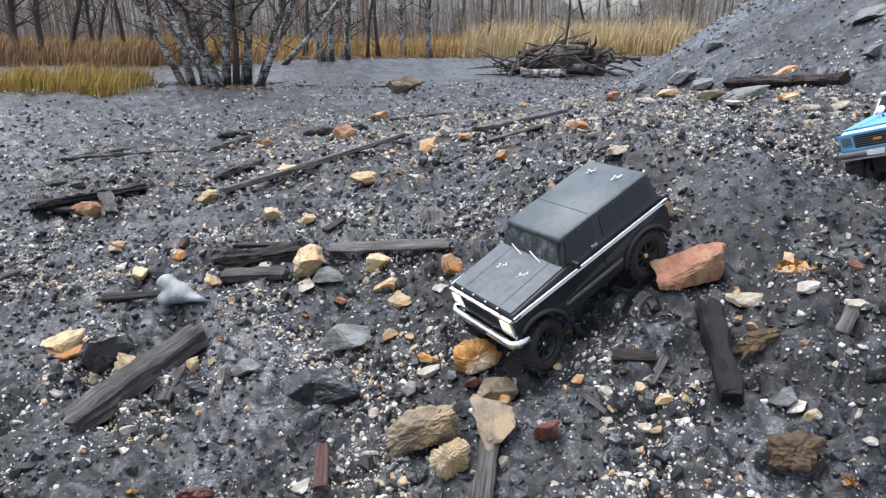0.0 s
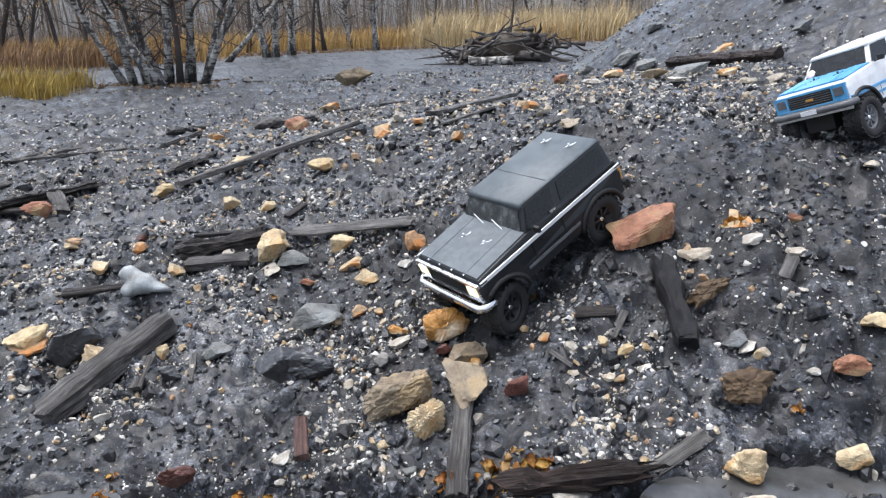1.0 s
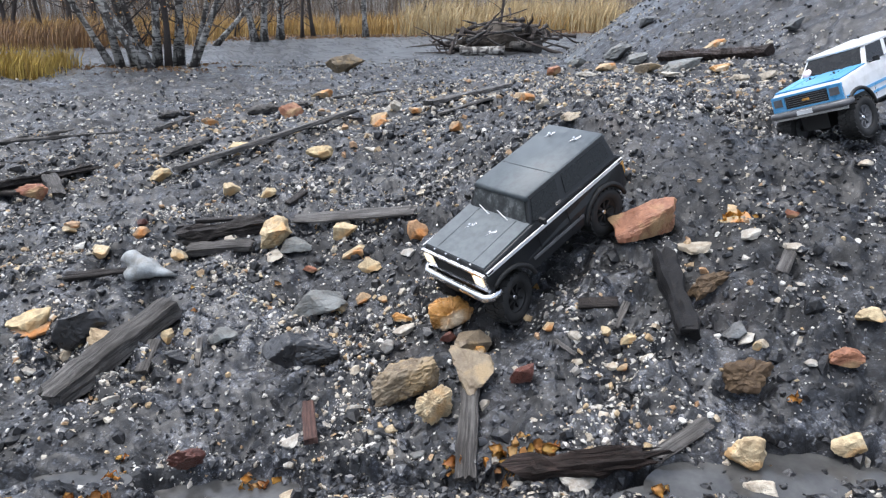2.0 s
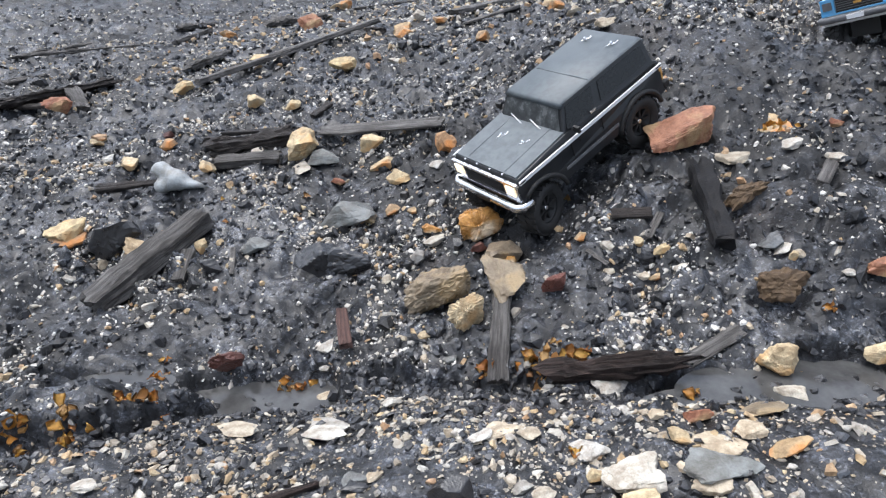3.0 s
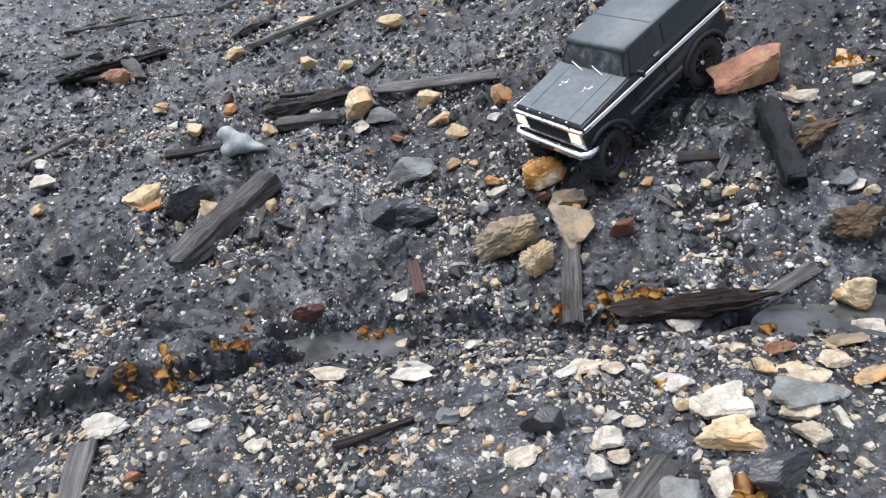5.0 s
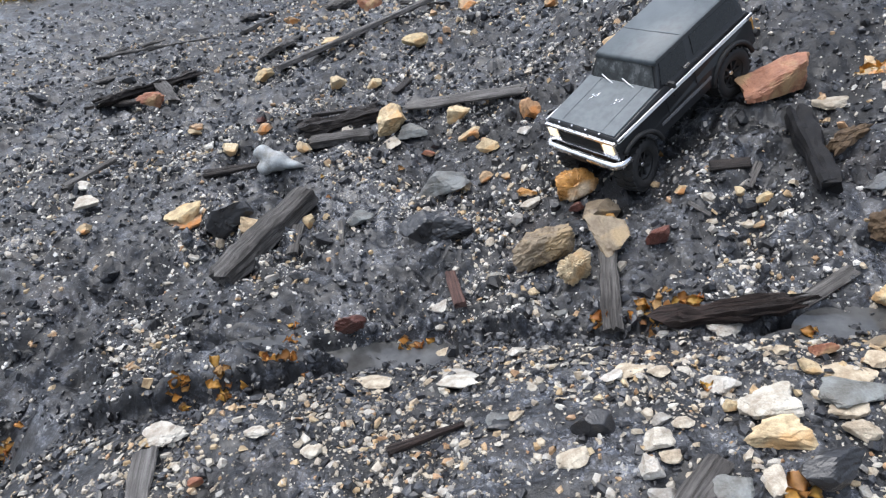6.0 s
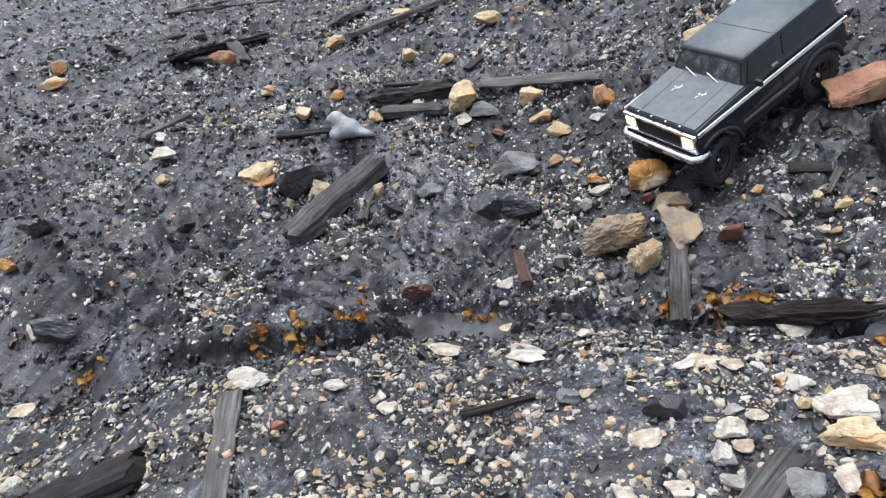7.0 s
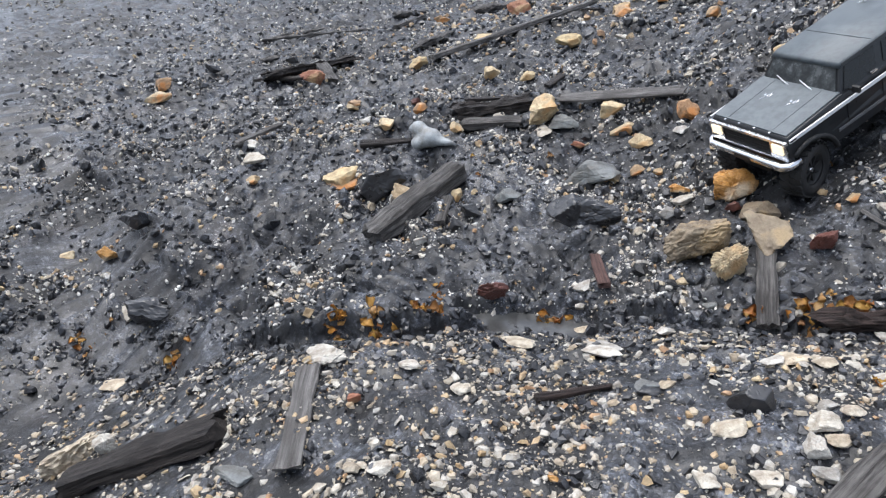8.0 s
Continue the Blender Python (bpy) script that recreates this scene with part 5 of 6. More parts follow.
stone("stone", -0.635, 1.541, 0.0332, 0.0432, 0.0273, -0, M_CREAM, "pale ochre sliver by the beam")
stone("stone", -0.259, 1.588, 0.1628, 0.1074, 0.0692, 5, M_GREY, "grey slate-blue stone with a brown edge", planes=13, rough=0.04)
stone("stone", -0.201, 1.576, 0.0479, 0.0462, 0.0393, -13, M_BROWN, "brown broken edge of a grey stone", planes=12)
stone("stone", -0.134, 1.577, 0.0413, 0.0273, 0.0312, 2, M_OCHRE, "angular ochre sandstone lying on black slag")
stone("stone", -0.084, 1.553, 0.0282, 0.0186, 0.0206, -7, M_OCHRE, "angular ochre sandstone lying on black slag")
stone("stone", 0.085, 1.430, 0.1120, 0.0850, 0.0900, 8, M_ORANGE, "orange iron-stained stone with a pale hollow under the bumper", planes=18, rough=0.07, seed=31, dent=0.9, level=5)
stone("stone", -0.037, 1.481, 0.0545, 0.0272, 0.0353, -13, M_ORANGE, "small rust orange stone", planes=13)
stone("stone", -0.036, 1.441, 0.0593, 0.0427, 0.0199, 20, M_PALE, "pale yellow broken stone")
stone("stone", -0.030, 1.190, 0.1560, 0.1000, 0.1020, 14, M_BROWN, "large rough brown sandstone boulder", tilt=-8, planes=17, rough=0.09, seed=12, level=5)
stone("stone", 0.022, 1.122, 0.0860, 0.0620, 0.0740, 12, M_CREAM, "knobbly yellow ochre stone below the brown one", planes=14, rough=0.13, level=5)
stone("stone", 0.110, 1.180, 0.0820, 0.1400, 0.0640, 4, M_BROWN, "flat brown slab lying above the board's end", planes=10, rough=0.05, seed=21)
stone("stone", 0.118, 1.318, 0.0900, 0.0950, 0.0620, -14, M_BROWN, "olive brown slab leaning under the truck", planes=10, rough=0.05)
stone("stone", 0.064, 1.353, 0.0423, 0.0211, 0.0278, 12, M_DARKRED, "pinkish dark stone by the orange one")
stone("stone", 0.205, 1.145, 0.0604, 0.0302, 0.0496, 11, M_DARKRED, "round dark reddish brown stone", planes=12, rough=0.05)
stone("stone", 0.575, 1.488, 0.1800, 0.1000, 0.0850, 4, M_RED, "large burnt red and ochre shale block with a low nose", planes=9, rough=0.07, seed=43, level=5, profile=(0.35, 0.5, 0.62, 0.85, 1.0, 0.92, 0.8))
stone("stone", 0.512, 1.561, 0.0392, 0.0510, 0.0321, -14, M_GREY, "small grey stone beside the red block")
stone("stone", 0.654, 1.378, 0.0788, 0.0746, 0.0161, -18, M_PALE, "flat pale stone on slag")
stone("stone", 0.782, 1.375, 0.0532, 0.0383, 0.0190, 6, M_PALE, "pale cream shale stone lying on black slag")
stone("stone", 0.928, 1.456, 0.0407, 0.0203, 0.0273, -15, M_RED, "small pinkish stone on slag")
stone("stone", 0.800, 1.506, 0.0735, 0.0779, 0.0092, 0, M_OCHRE, "ochre flake among leaves")
stone("stone", 0.622, 1.107, 0.0506, 0.0334, 0.0351, -2, M_GREY, "grey sliver beside a pale one", planes=11)
stone("stone", 0.638, 1.094, 0.0399, 0.0287, 0.0168, -9, M_PALE, "pale cream shale stone lying on black slag")
stone("stone", 0.654, 1.072, 0.0264, 0.0190, 0.0111, -5, M_PALE, "pale cream shale stone lying on black slag")
stone("stone", 0.647, 1.070, 0.0264, 0.0174, 0.0174, 9, M_CREAM, "angular ochre sandstone lying on black slag")
stone("stone", 0.431, 1.165, 0.0366, 0.0242, 0.0216, -6, M_CREAM, "pale yellow round-topped stone")
stone("stone", 0.383, 1.137, 0.0258, 0.0186, 0.0108, -11, M_PALE, "pale cream shale stone lying on black slag")
stone("stone", 0.406, 1.125, 0.0258, 0.0170, 0.0170, 6, M_OCHRE, "angular ochre sandstone lying on black slag")
stone("stone", 0.393, 1.220, 0.0215, 0.0222, 0.0176, -2, M_CREAM, "pale cream shale stone lying on black slag")
stone("clod", 0.600, 1.010, 0.1050, 0.0700, 0.0600, 9, M_MUD, "clod of brown peat and leaves", planes=20, rough=0.16, category='clod')
stone("stone", 0.525, 0.885, 0.0620, 0.0520, 0.0680, -8, M_CREAM, "yellow ochre stone at the puddle", planes=13, rough=0.08)
stone("stone", 0.243, 0.883, 0.0679, 0.0489, 0.0209, -5, M_PALE, "white lumpy stone at the gully", rough=0.1)
stone("stone", 0.317, 0.708, 0.0445, 0.0223, 0.0243, 9, M_RED, "orange-pink stone at the gully")
stone("stone", 0.149, 0.670, 0.0549, 0.0713, 0.0230, 0, M_PALE, "tall flat white stone on the gravel bank", planes=14, rough=0.06)
stone("stone", 0.182, 0.594, 0.0792, 0.0570, 0.0298, 0, M_PALE, "large rough white stone on the gravel bank", rough=0.1)
stone("stone", 0.173, 0.547, 0.0853, 0.0563, 0.0285, -8, M_CREAM, "yellow ochre stone on the gravel bank", rough=0.12)
stone("stone", 0.037, 0.734, 0.0617, 0.0444, 0.0103, -15, M_PALE, "flat white stone on gravel")
stone("stone", -0.001, 0.719, 0.0402, 0.0289, 0.0069, 13, M_PALE, "pale cream shale stone lying on black slag")
stone("stone", 0.068, 0.708, 0.0363, 0.0261, 0.0060, -12, M_PALE, "pale cream shale stone lying on black slag")
stone("stone", 0.319, 0.641, 0.0885, 0.0637, 0.0103, 10, M_PALE, "flat pale grey slab on the gravel bank", planes=13)
stone("stone", 0.296, 0.594, 0.1054, 0.0696, 0.0158, -4, M_GREY, "grey slab under a pale one", planes=13)
stone("stone", 0.401, 0.621, 0.0638, 0.0339, 0.0138, 14, M_OCHRE, "angular ochre sandstone lying on black slag")
stone("stone", 0.257, 0.645, 0.0321, 0.0212, 0.0206, -3, M_CREAM, "pale cream shale stone lying on black slag")
stone("stone", 0.367, 0.659, 0.0453, 0.0326, 0.0152, 13, M_PALE, "pale cream shale stone lying on black slag")
stone("stone", 0.257, 0.722, 0.0288, 0.0207, 0.0121, 2, M_PALE, "pale cream shale stone lying on black slag")
stone("stone", 0.145, 0.924, 0.0271, 0.0195, 0.0114, -8, M_PALE, "pale cream shale stone lying on black slag")
stone("stone", 0.273, 0.571, 0.0517, 0.0372, 0.0151, 7, M_PALE, "pale cream shale stone lying on black slag")
stone("stone", 0.045, 0.614, 0.0308, 0.0222, 0.0129, 5, M_PALE, "pale cream shale stone lying on black slag")
stone("stone", 0.067, 0.592, 0.0333, 0.0240, 0.0140, 6, M_PALE, "pale cream shale stone lying on black slag")
stone("stone", 0.027, 0.572, 0.0459, 0.0330, 0.0193, -1, M_PALE, "pale cream shale stone lying on black slag")
stone("stone", 0.523, 0.811, 0.0574, 0.0413, 0.0232, -8, M_PALE, "white stone at the puddle's edge")
stone("stone", 0.420, 0.724, 0.0918, 0.0459, 0.0092, 4, M_BROWN, "brown flake at the puddle")
stone("stone", -0.052, 0.615, 0.0643, 0.0321, 0.0398, -12, M_COAL, "square dark slate block on the gravel", planes=11, rough=0.02)
stone("stone", -0.183, 0.675, 0.0437, 0.0271, 0.0092, 6, M_COAL, "flat dark slate chip", planes=11)
stone("stone", -0.408, 0.885, 0.0700, 0.0504, 0.0086, 4, M_PALE, "pale cream shale stone lying on black slag")
stone("stone", -0.249, 0.843, 0.0765, 0.0551, 0.0103, -4, M_PALE, "flat pale grey stone")
stone("stone", -0.287, 1.062, 0.0513, 0.0369, 0.0173, 9, M_PALE, "pale cream shale stone lying on black slag")
stone("stone", -0.136, 0.875, 0.0360, 0.0259, 0.0151, -9, M_PALE, "pale cream shale stone lying on black slag")
stone("stone", -0.155, 0.684, 0.0274, 0.0197, 0.0115, -3, M_PALE, "pale cream shale stone lying on black slag")
stone("stone", -0.279, 1.151, 0.0419, 0.0302, 0.0176, 9, M_PALE, "pale stone beside a reddish stick")
stone("stone", -0.487, 1.137, 0.0742, 0.0371, 0.0633, -4, M_DARKRED, "dark red rough stone above the puddle", planes=16, rough=0.1, sink=0.05)
stone("stone", -0.310, 1.400, 0.1150, 0.0800, 0.0850, 10, M_COAL, "black angular slab of coaly slate", planes=10, rough=0.04)
stone("stone", -0.240, 1.374, 0.1048, 0.0524, 0.0726, 3, M_COAL, "black coal lump with chips on it", planes=14, rough=0.08)
stone("clod", 0.635, 1.255, 0.1088, 0.0544, 0.0359, 9, M_MUD, "brown root tangle with clay", planes=12, rough=0.25, category='clod')
stone("stone", -0.080, 1.381, 0.0345, 0.0448, 0.0283, -10, M_PALE, "pale cream shale stone lying on black slag")
stone("stone", -0.154, 1.307, 0.0222, 0.0268, 0.0182, 6, M_PALE, "pale cream shale stone lying on black slag")
stone("stone", -0.690, 1.306, 0.0333, 0.0278, 0.0273, 10, M_PALE, "pale cream shale stone lying on black slag")
stone("stone", -0.946, 1.455, 0.0344, 0.0248, 0.0144, -3, M_PALE, "pale cream shale stone lying on black slag")
stone("stone", -0.741, 1.206, 0.0292, 0.0210, 0.0123, 2, M_PALE, "pale cream shale stone lying on black slag")
stone("stone", -0.897, 1.543, 0.0282, 0.0367, 0.0232, -1, M_PALE, "pale cream shale stone lying on black slag")
stone("stone", -0.531, 1.432, 0.0154, 0.0200, 0.0126, 14, M_PALE, "pale cream shale stone lying on black slag")
stone("stone", -0.482, 1.483, 0.0747, 0.0493, 0.0388, -5, M_GREY, "grey stone on black slag", rough=0.08)
stone("stone", -0.570, 1.405, 0.0551, 0.0276, 0.0452, -3, M_COAL, "small coal block by the beam", planes=11)
stone("stone", -1.051, 2.056, 0.0568, 0.0409, 0.0239, -15, M_PALE, "pale cream shale stone lying on black slag")
stone("stone", -0.561, 1.968, 0.0470, 0.0409, 0.0069, -2, M_PALE, "white chip on a board", sink=-0.6)
stone("stone", -0.075, 1.113, 0.0349, 0.0230, 0.0144, 4, M_CREAM, "angular ochre sandstone lying on black slag")
stone("stone", -0.021, 1.058, 0.0293, 0.0193, 0.0141, 13, M_GREY, "small grey pebble on slag")
stone("stone", -0.106, 1.084, 0.0272, 0.0180, 0.0122, 13, M_GREY, "small grey pebble on slag")
stone("stone", 0.275, 1.236, 0.0290, 0.0191, 0.0217, -5, M_OCHRE, "angular ochre sandstone lying on black slag")
stone("stone", 0.132, 1.282, 0.0327, 0.0163, 0.0244, 15, M_ORANGE, "rust orange stone by the slab")
stone("stone", -0.013, 1.726, 0.0440, 0.0317, 0.0185, -9, M_PALE, "pale cream shale stone lying on black slag")
stone("stone", -0.622, 2.324, 0.0634, 0.0379, 0.0520, 10, M_CREAM, "angular ochre sandstone lying on black slag")
stone("stone", -0.479, 2.273, 0.0613, 0.0405, 0.0325, -10, M_CREAM, "angular ochre sandstone lying on black slag")
stone("stone", -0.345, 2.740, 0.1139, 0.0752, 0.0555, -3, M_CREAM, "pale cream stone beyond the thin board")
stone("stone", -0.129, 2.690, 0.0607, 0.0437, 0.0255, -13, M_PALE, "pale cream shale stone lying on black slag")
stone("stone", 0.239, 2.805, 0.0687, 0.0453, 0.0479, 11, M_OCHRE, "angular ochre sandstone lying on black slag")
stone("stone", -0.092, 3.337, 0.0996, 0.0657, 0.0565, 10, M_OCHRE, "angular ochre sandstone lying on black slag")
stone("stone", -0.763, 3.149, 0.1086, 0.0717, 0.0349, -11, M_CREAM, "angular ochre sandstone lying on black slag")
stone("stone", -1.488, 2.684, 0.1208, 0.0604, 0.0769, 1, M_RED, "rusty red stone among broken wood", rough=0.1)
stone("stone", 0.047, 2.039, 0.0390, 0.0281, 0.0164, -7, M_PALE, "pale cream shale stone lying on black slag")
stone("stone", -1.005, 2.766, 0.0935, 0.0617, 0.0590, -0, M_CREAM, "angular ochre sandstone lying on black slag")
stone("stone", -1.798, 3.175, 0.0677, 0.0338, 0.0424, 2, M_COAL, "black coal lump on slag")
stone("stone", -1.644, 1.332, 0.0716, 0.0358, 0.0587, -12, M_ORANGE, "orange stone on the slag slope", rough=0.08)
stone("stone", -1.589, 1.417, 0.0896, 0.0448, 0.0693, 11, M_COAL, "black coal block on slag", planes=12)
stone("stone", -1.372, 1.098, 0.1330, 0.0665, 0.0659, -7, M_COAL, "flat black slate lump", planes=13)
stone("stone", -1.825, 1.353, 0.0648, 0.0428, 0.0321, -2, M_CREAM, "angular ochre sandstone lying on black slag")
stone("stone", -1.373, 1.794, 0.0869, 0.0626, 0.0263, -13, M_PALE, "pale cream shale stone lying on black slag")
stone("stone", -1.441, 1.907, 0.0594, 0.0428, 0.0215, -15, M_PALE, "pale cream shale stone lying on black slag")
stone("stone", -1.157, 2.247, 0.0586, 0.0387, 0.0322, -5, M_CREAM, "angular ochre sandstone lying on black slag")
stone("stone", -2.190, 2.522, 0.1242, 0.0820, 0.0461, 13, M_OCHRE, "angular ochre sandstone lying on black slag")
stone("stone", -2.270, 2.709, 0.0984, 0.0649, 0.0541, 12, M_OCHRE, "angular ochre sandstone lying on black slag")
stone("stone", -2.189, 3.035, 0.0907, 0.0453, 0.0563, -1, M_COAL, "dark round stone on slag")
stone("stone", -1.440, 1.103, 0.0648, 0.0467, 0.0218, -1, M_PALE, "pale cream shale stone lying on black slag")
stone("stone", -1.282, 1.577, 0.0473, 0.0312, 0.0259, 5, M_OCHRE, "angular ochre sandstone lying on black slag")
stone("stone", -1.209, 0.586, 0.1298, 0.0935, 0.0485, 11, M_PALE, "cluster of cream white lumps", planes=14, rough=0.2)
stone("stone", -1.121, 0.582, 0.0444, 0.0336, 0.0364, -5, M_PALE, "pale cream shale stone lying on black slag")
stone("stone", -1.391, 0.936, 0.0928, 0.0567, 0.0138, 9, M_PALE, "flat pale stone on slag")
stone("stone", -0.738, 0.734, 0.0847, 0.0610, 0.0215, -3, M_PALE, "cream lumpy stone at the gully", rough=0.15)
stone("stone", -0.768, 0.729, 0.0349, 0.0230, 0.0134, 3, M_CREAM, "angular ochre sandstone lying on black slag")
stone("stone", -0.241, 0.864, 0.0736, 0.0530, 0.0103, 0, M_PALE, "pale cream shale stone lying on black slag")
stone("stone", -0.089, 0.570, 0.0492, 0.0354, 0.0139, 6, M_PALE, "pale cream shale stone lying on black slag")
stone("stone", 0.012, 0.490, 0.0419, 0.0302, 0.0176, 6, M_PALE, "white round-edged stone on the gravel")
stone("stone", 0.005, 0.527, 0.0354, 0.0255, 0.0290, -14, M_PALE, "pale cream shale stone lying on black slag")
stone("stone", 0.036, 0.546, 0.0323, 0.0233, 0.0136, -11, M_PALE, "pale cream shale stone lying on black slag")
stone("stone", -0.185, 0.689, 0.0433, 0.0257, 0.0115, -9, M_GREY, "dark blue-grey slate on gravel")
stone("stone", -0.602, 0.466, 0.0299, 0.0215, 0.0126, -14, M_PALE, "pale cream shale stone lying on black slag")
stone("stone", -0.564, 0.473, 0.0372, 0.0268, 0.0156, -8, M_PALE, "pale cream shale stone lying on black slag")
stone("stone", -0.477, 0.460, 0.0237, 0.0172, 0.0194, 3, M_PALE, "pale cream shale stone lying on black slag")
stone("stone", -0.643, 0.446, 0.0247, 0.0178, 0.0104, 12, M_PALE, "pale cream shale stone lying on black slag")
stone("stone", -0.403, 0.432, 0.0263, 0.0189, 0.0110, -5, M_PALE, "pale cream shale stone lying on black slag")
stone("stone", -0.061, 0.486, 0.0396, 0.0285, 0.0109, -4, M_PALE, "pale cream shale stone lying on black slag")
stone("stone", -0.131, 0.486, 0.0412, 0.0297, 0.0120, -25, M_PALE, "pale cream shale stone lying on black slag")
stone("stone", -0.080, 0.425, 0.0345, 0.0248, 0.0145, -2, M_PALE, "pale cream shale stone lying on black slag")
stone("stone", 0.064, 0.416, 0.0493, 0.0325, 0.0218, 5, M_CREAM, "angular ochre sandstone lying on black slag")
stone("stone", 0.144, 0.480, 0.0375, 0.0487, 0.0138, 9, M_PALE, "long pale slab on gravel")
stone("stone", 0.092, 0.481, 0.0553, 0.0471, 0.0161, 13, M_GREY, "dark grey slate slab")
stone("stone", -0.793, 0.467, 0.0618, 0.0408, 0.0127, -4, M_GREY, "grey slate beside the dark log")
stone("stone", -0.651, 0.629, 0.0254, 0.0127, 0.0190, 6, M_RED, "small pinkish stone chip")
stone("stone", -0.483, 0.675, 0.0378, 0.0272, 0.0127, -5, M_PALE, "pale cream shale stone lying on black slag")
stone("stone", -0.580, 0.718, 0.0393, 0.0283, 0.0117, 10, M_PALE, "pale cream shale stone lying on black slag")
stone("stone", -0.324, 0.477, 0.0160, 0.0080, 0.0112, -8, M_ORANGE, "small orange stone chip")
stone("stone", 0.200, 0.472, 0.0824, 0.0412, 0.0499, 11, M_COAL, "shiny black coal block on the bank", planes=12, rough=0.02)
stone("stone", 0.270, 0.537, 0.0468, 0.0337, 0.0197, -14, M_PALE, "pale cream shale stone lying on black slag")
stone("stone", 0.138, 0.608, 0.0243, 0.0174, 0.0199, -1, M_CREAM, "angular ochre sandstone lying on black slag")
stone("stone", -0.089, 3.249, 0.1011, 0.0667, 0.0539, -14, M_OCHRE, "angular ochre sandstone lying on black slag")
stone("stone", -0.594, 5.641, 0.1873, 0.1236, 0.0772, 2, M_OCHRE, "angular ochre sandstone lying on black slag")
stone("stone", -0.701, 4.570, 0.1782, 0.0891, 0.1065, -0, M_RED, "pinkish brown stone on slag")
stone("stone", 0.537, 2.057, 0.0705, 0.0508, 0.0296, 3, M_PALE, "pale knobbly stone on slag", rough=0.12)
stone("stone", 0.550, 2.521, 0.0654, 0.0471, 0.0251, 7, M_PALE, "pale cream shale stone lying on black slag")
stone("stone", 0.647, 3.365, 0.1248, 0.0824, 0.0514, 1, M_OCHRE, "angular ochre sandstone lying on black slag")
stone("stone", 0.302, 1.943, 0.0794, 0.0524, 0.0328, 2, M_OCHRE, "orange brown stone on slag")
stone("stone", 0.317, 1.840, 0.1068, 0.0893, 0.0161, -0, M_GREY, "grey slab of slate")
stone("stone", 0.089, 3.278, 0.0718, 0.0474, 0.0345, 3, M_OCHRE, "angular ochre sandstone lying on black slag")
stone("stone", -0.016, 3.498, 0.0703, 0.0420, 0.0576, -8, M_PALE, "pale cream shale stone lying on black slag")
stone("stone", -1.219, 4.424, 0.1266, 0.0836, 0.0696, -9, M_OCHRE, "angular ochre sandstone lying on black slag")
stone("stone", 1.823, 6.451, 0.2106, 0.1390, 0.1026, 15, M_GREY, "greenish pale stone on the rise")
stone("stone", 1.880, 5.786, 0.2604, 0.1718, 0.0715, 20, M_OCHRE, "long ochre stone on the rise")
stone("stone", 1.513, 5.180, 0.1539, 0.1108, 0.0362, 7, M_PALE, "pale cream shale stone lying on black slag")
stone("stone", 1.374, 5.583, 0.1230, 0.0615, 0.0882, 14, M_RED, "salmon stone on the rise")
stone("stone", 2.475, 7.080, 0.3320, 0.2192, 0.1589, -6, M_GREY, "grey stone on the rise")
stone("stone", 2.455, 6.479, 0.2374, 0.1567, 0.1224, -2, M_GREY, "grey stone on the rise")
stone("stone", 1.848, 4.740, 0.1956, 0.0978, 0.0714, -7, M_BROWN, "grey brown stone on the rise")
stone("stone", 2.146, 4.262, 0.1290, 0.0645, 0.0548, -14, M_ORANGE, "orange stone on the rise")
stone("stone", 2.072, 4.679, 0.3061, 0.2020, 0.0661, -14, M_GREY, "slate slab on the rise")
stone("stone", 1.758, 4.132, 0.1278, 0.0920, 0.0301, -8, M_PALE, "pale cream shale stone lying on black slag")
stone("stone", 2.816, 5.732, 0.2276, 0.1502, 0.0601, 11, M_OCHRE, "angular ochre sandstone lying on black slag")
stone("stone", 1.987, 3.721, 0.1200, 0.0864, 0.0322, -10, M_PALE, "pale cream shale stone lying on black slag")
stone("stone", 2.203, 3.775, 0.1119, 0.0806, 0.0293, 6, M_PALE, "pale cream shale stone lying on black slag")
stone("stone", 3.171, 5.140, 0.1720, 0.1135, 0.0709, -8, M_GREY, "dark stone on the rise")
stone("stone", 3.058, 7.877, 0.2172, 0.1433, 0.1094, -13, M_GREY, "grey boulder on the heap", level=3)
stone("stone", 3.545, 5.873, 0.2934, 0.1937, 0.0807, -9, M_GREY, "dark rock on the heap")
stone("stone", -0.575, 9.096, 0.5355, 0.2678, 0.2550, 5, M_BROWN, "mossy greenish boulder at the water", planes=14)
stone("stone", 0.779, 1.011, 0.0729, 0.0364, 0.0396, 0, M_RED, "pinkish red stone on the slope")
stone("stone", 0.873, 1.078, 0.0605, 0.0399, 0.0340, 1, M_CREAM, "yellow ochre flake on the slope")
stone("stone", 0.851, 1.313, 0.0451, 0.0325, 0.0142, -1, M_PALE, "pale cream shale stone lying on black slag")
stone("stone", 0.700, 0.989, 0.0248, 0.0179, 0.0100, -7, M_PALE, "pale cream shale stone lying on black slag")
stone("stone", 0.786, 1.466, 0.0635, 0.0451, 0.0092, -0, M_OCHRE, "angular ochre sandstone lying on black slag")
stone("stone", 0.712, 0.873, 0.0562, 0.0371, 0.0262, 13, M_CREAM, "angular ochre sandstone lying on black slag")
stone("stone", 1.180, 1.566, 0.0440, 0.0317, 0.0148, -9, M_PALE, "pale cream shale stone lying on black slag")
plank("plank", (-0.940, 2.760), (-0.220, 3.483), 0.0479, 0.0240, M_WOOD_PALE, "long thin weathered grey board", lift=0.016, decay=0.2)
plank("plank", (-0.355, 1.989), (0.008, 1.917), 0.0428, 0.0128, M_WOOD_PALE, "split weathered grey board lying level", rag=0.6, lift=0.008)
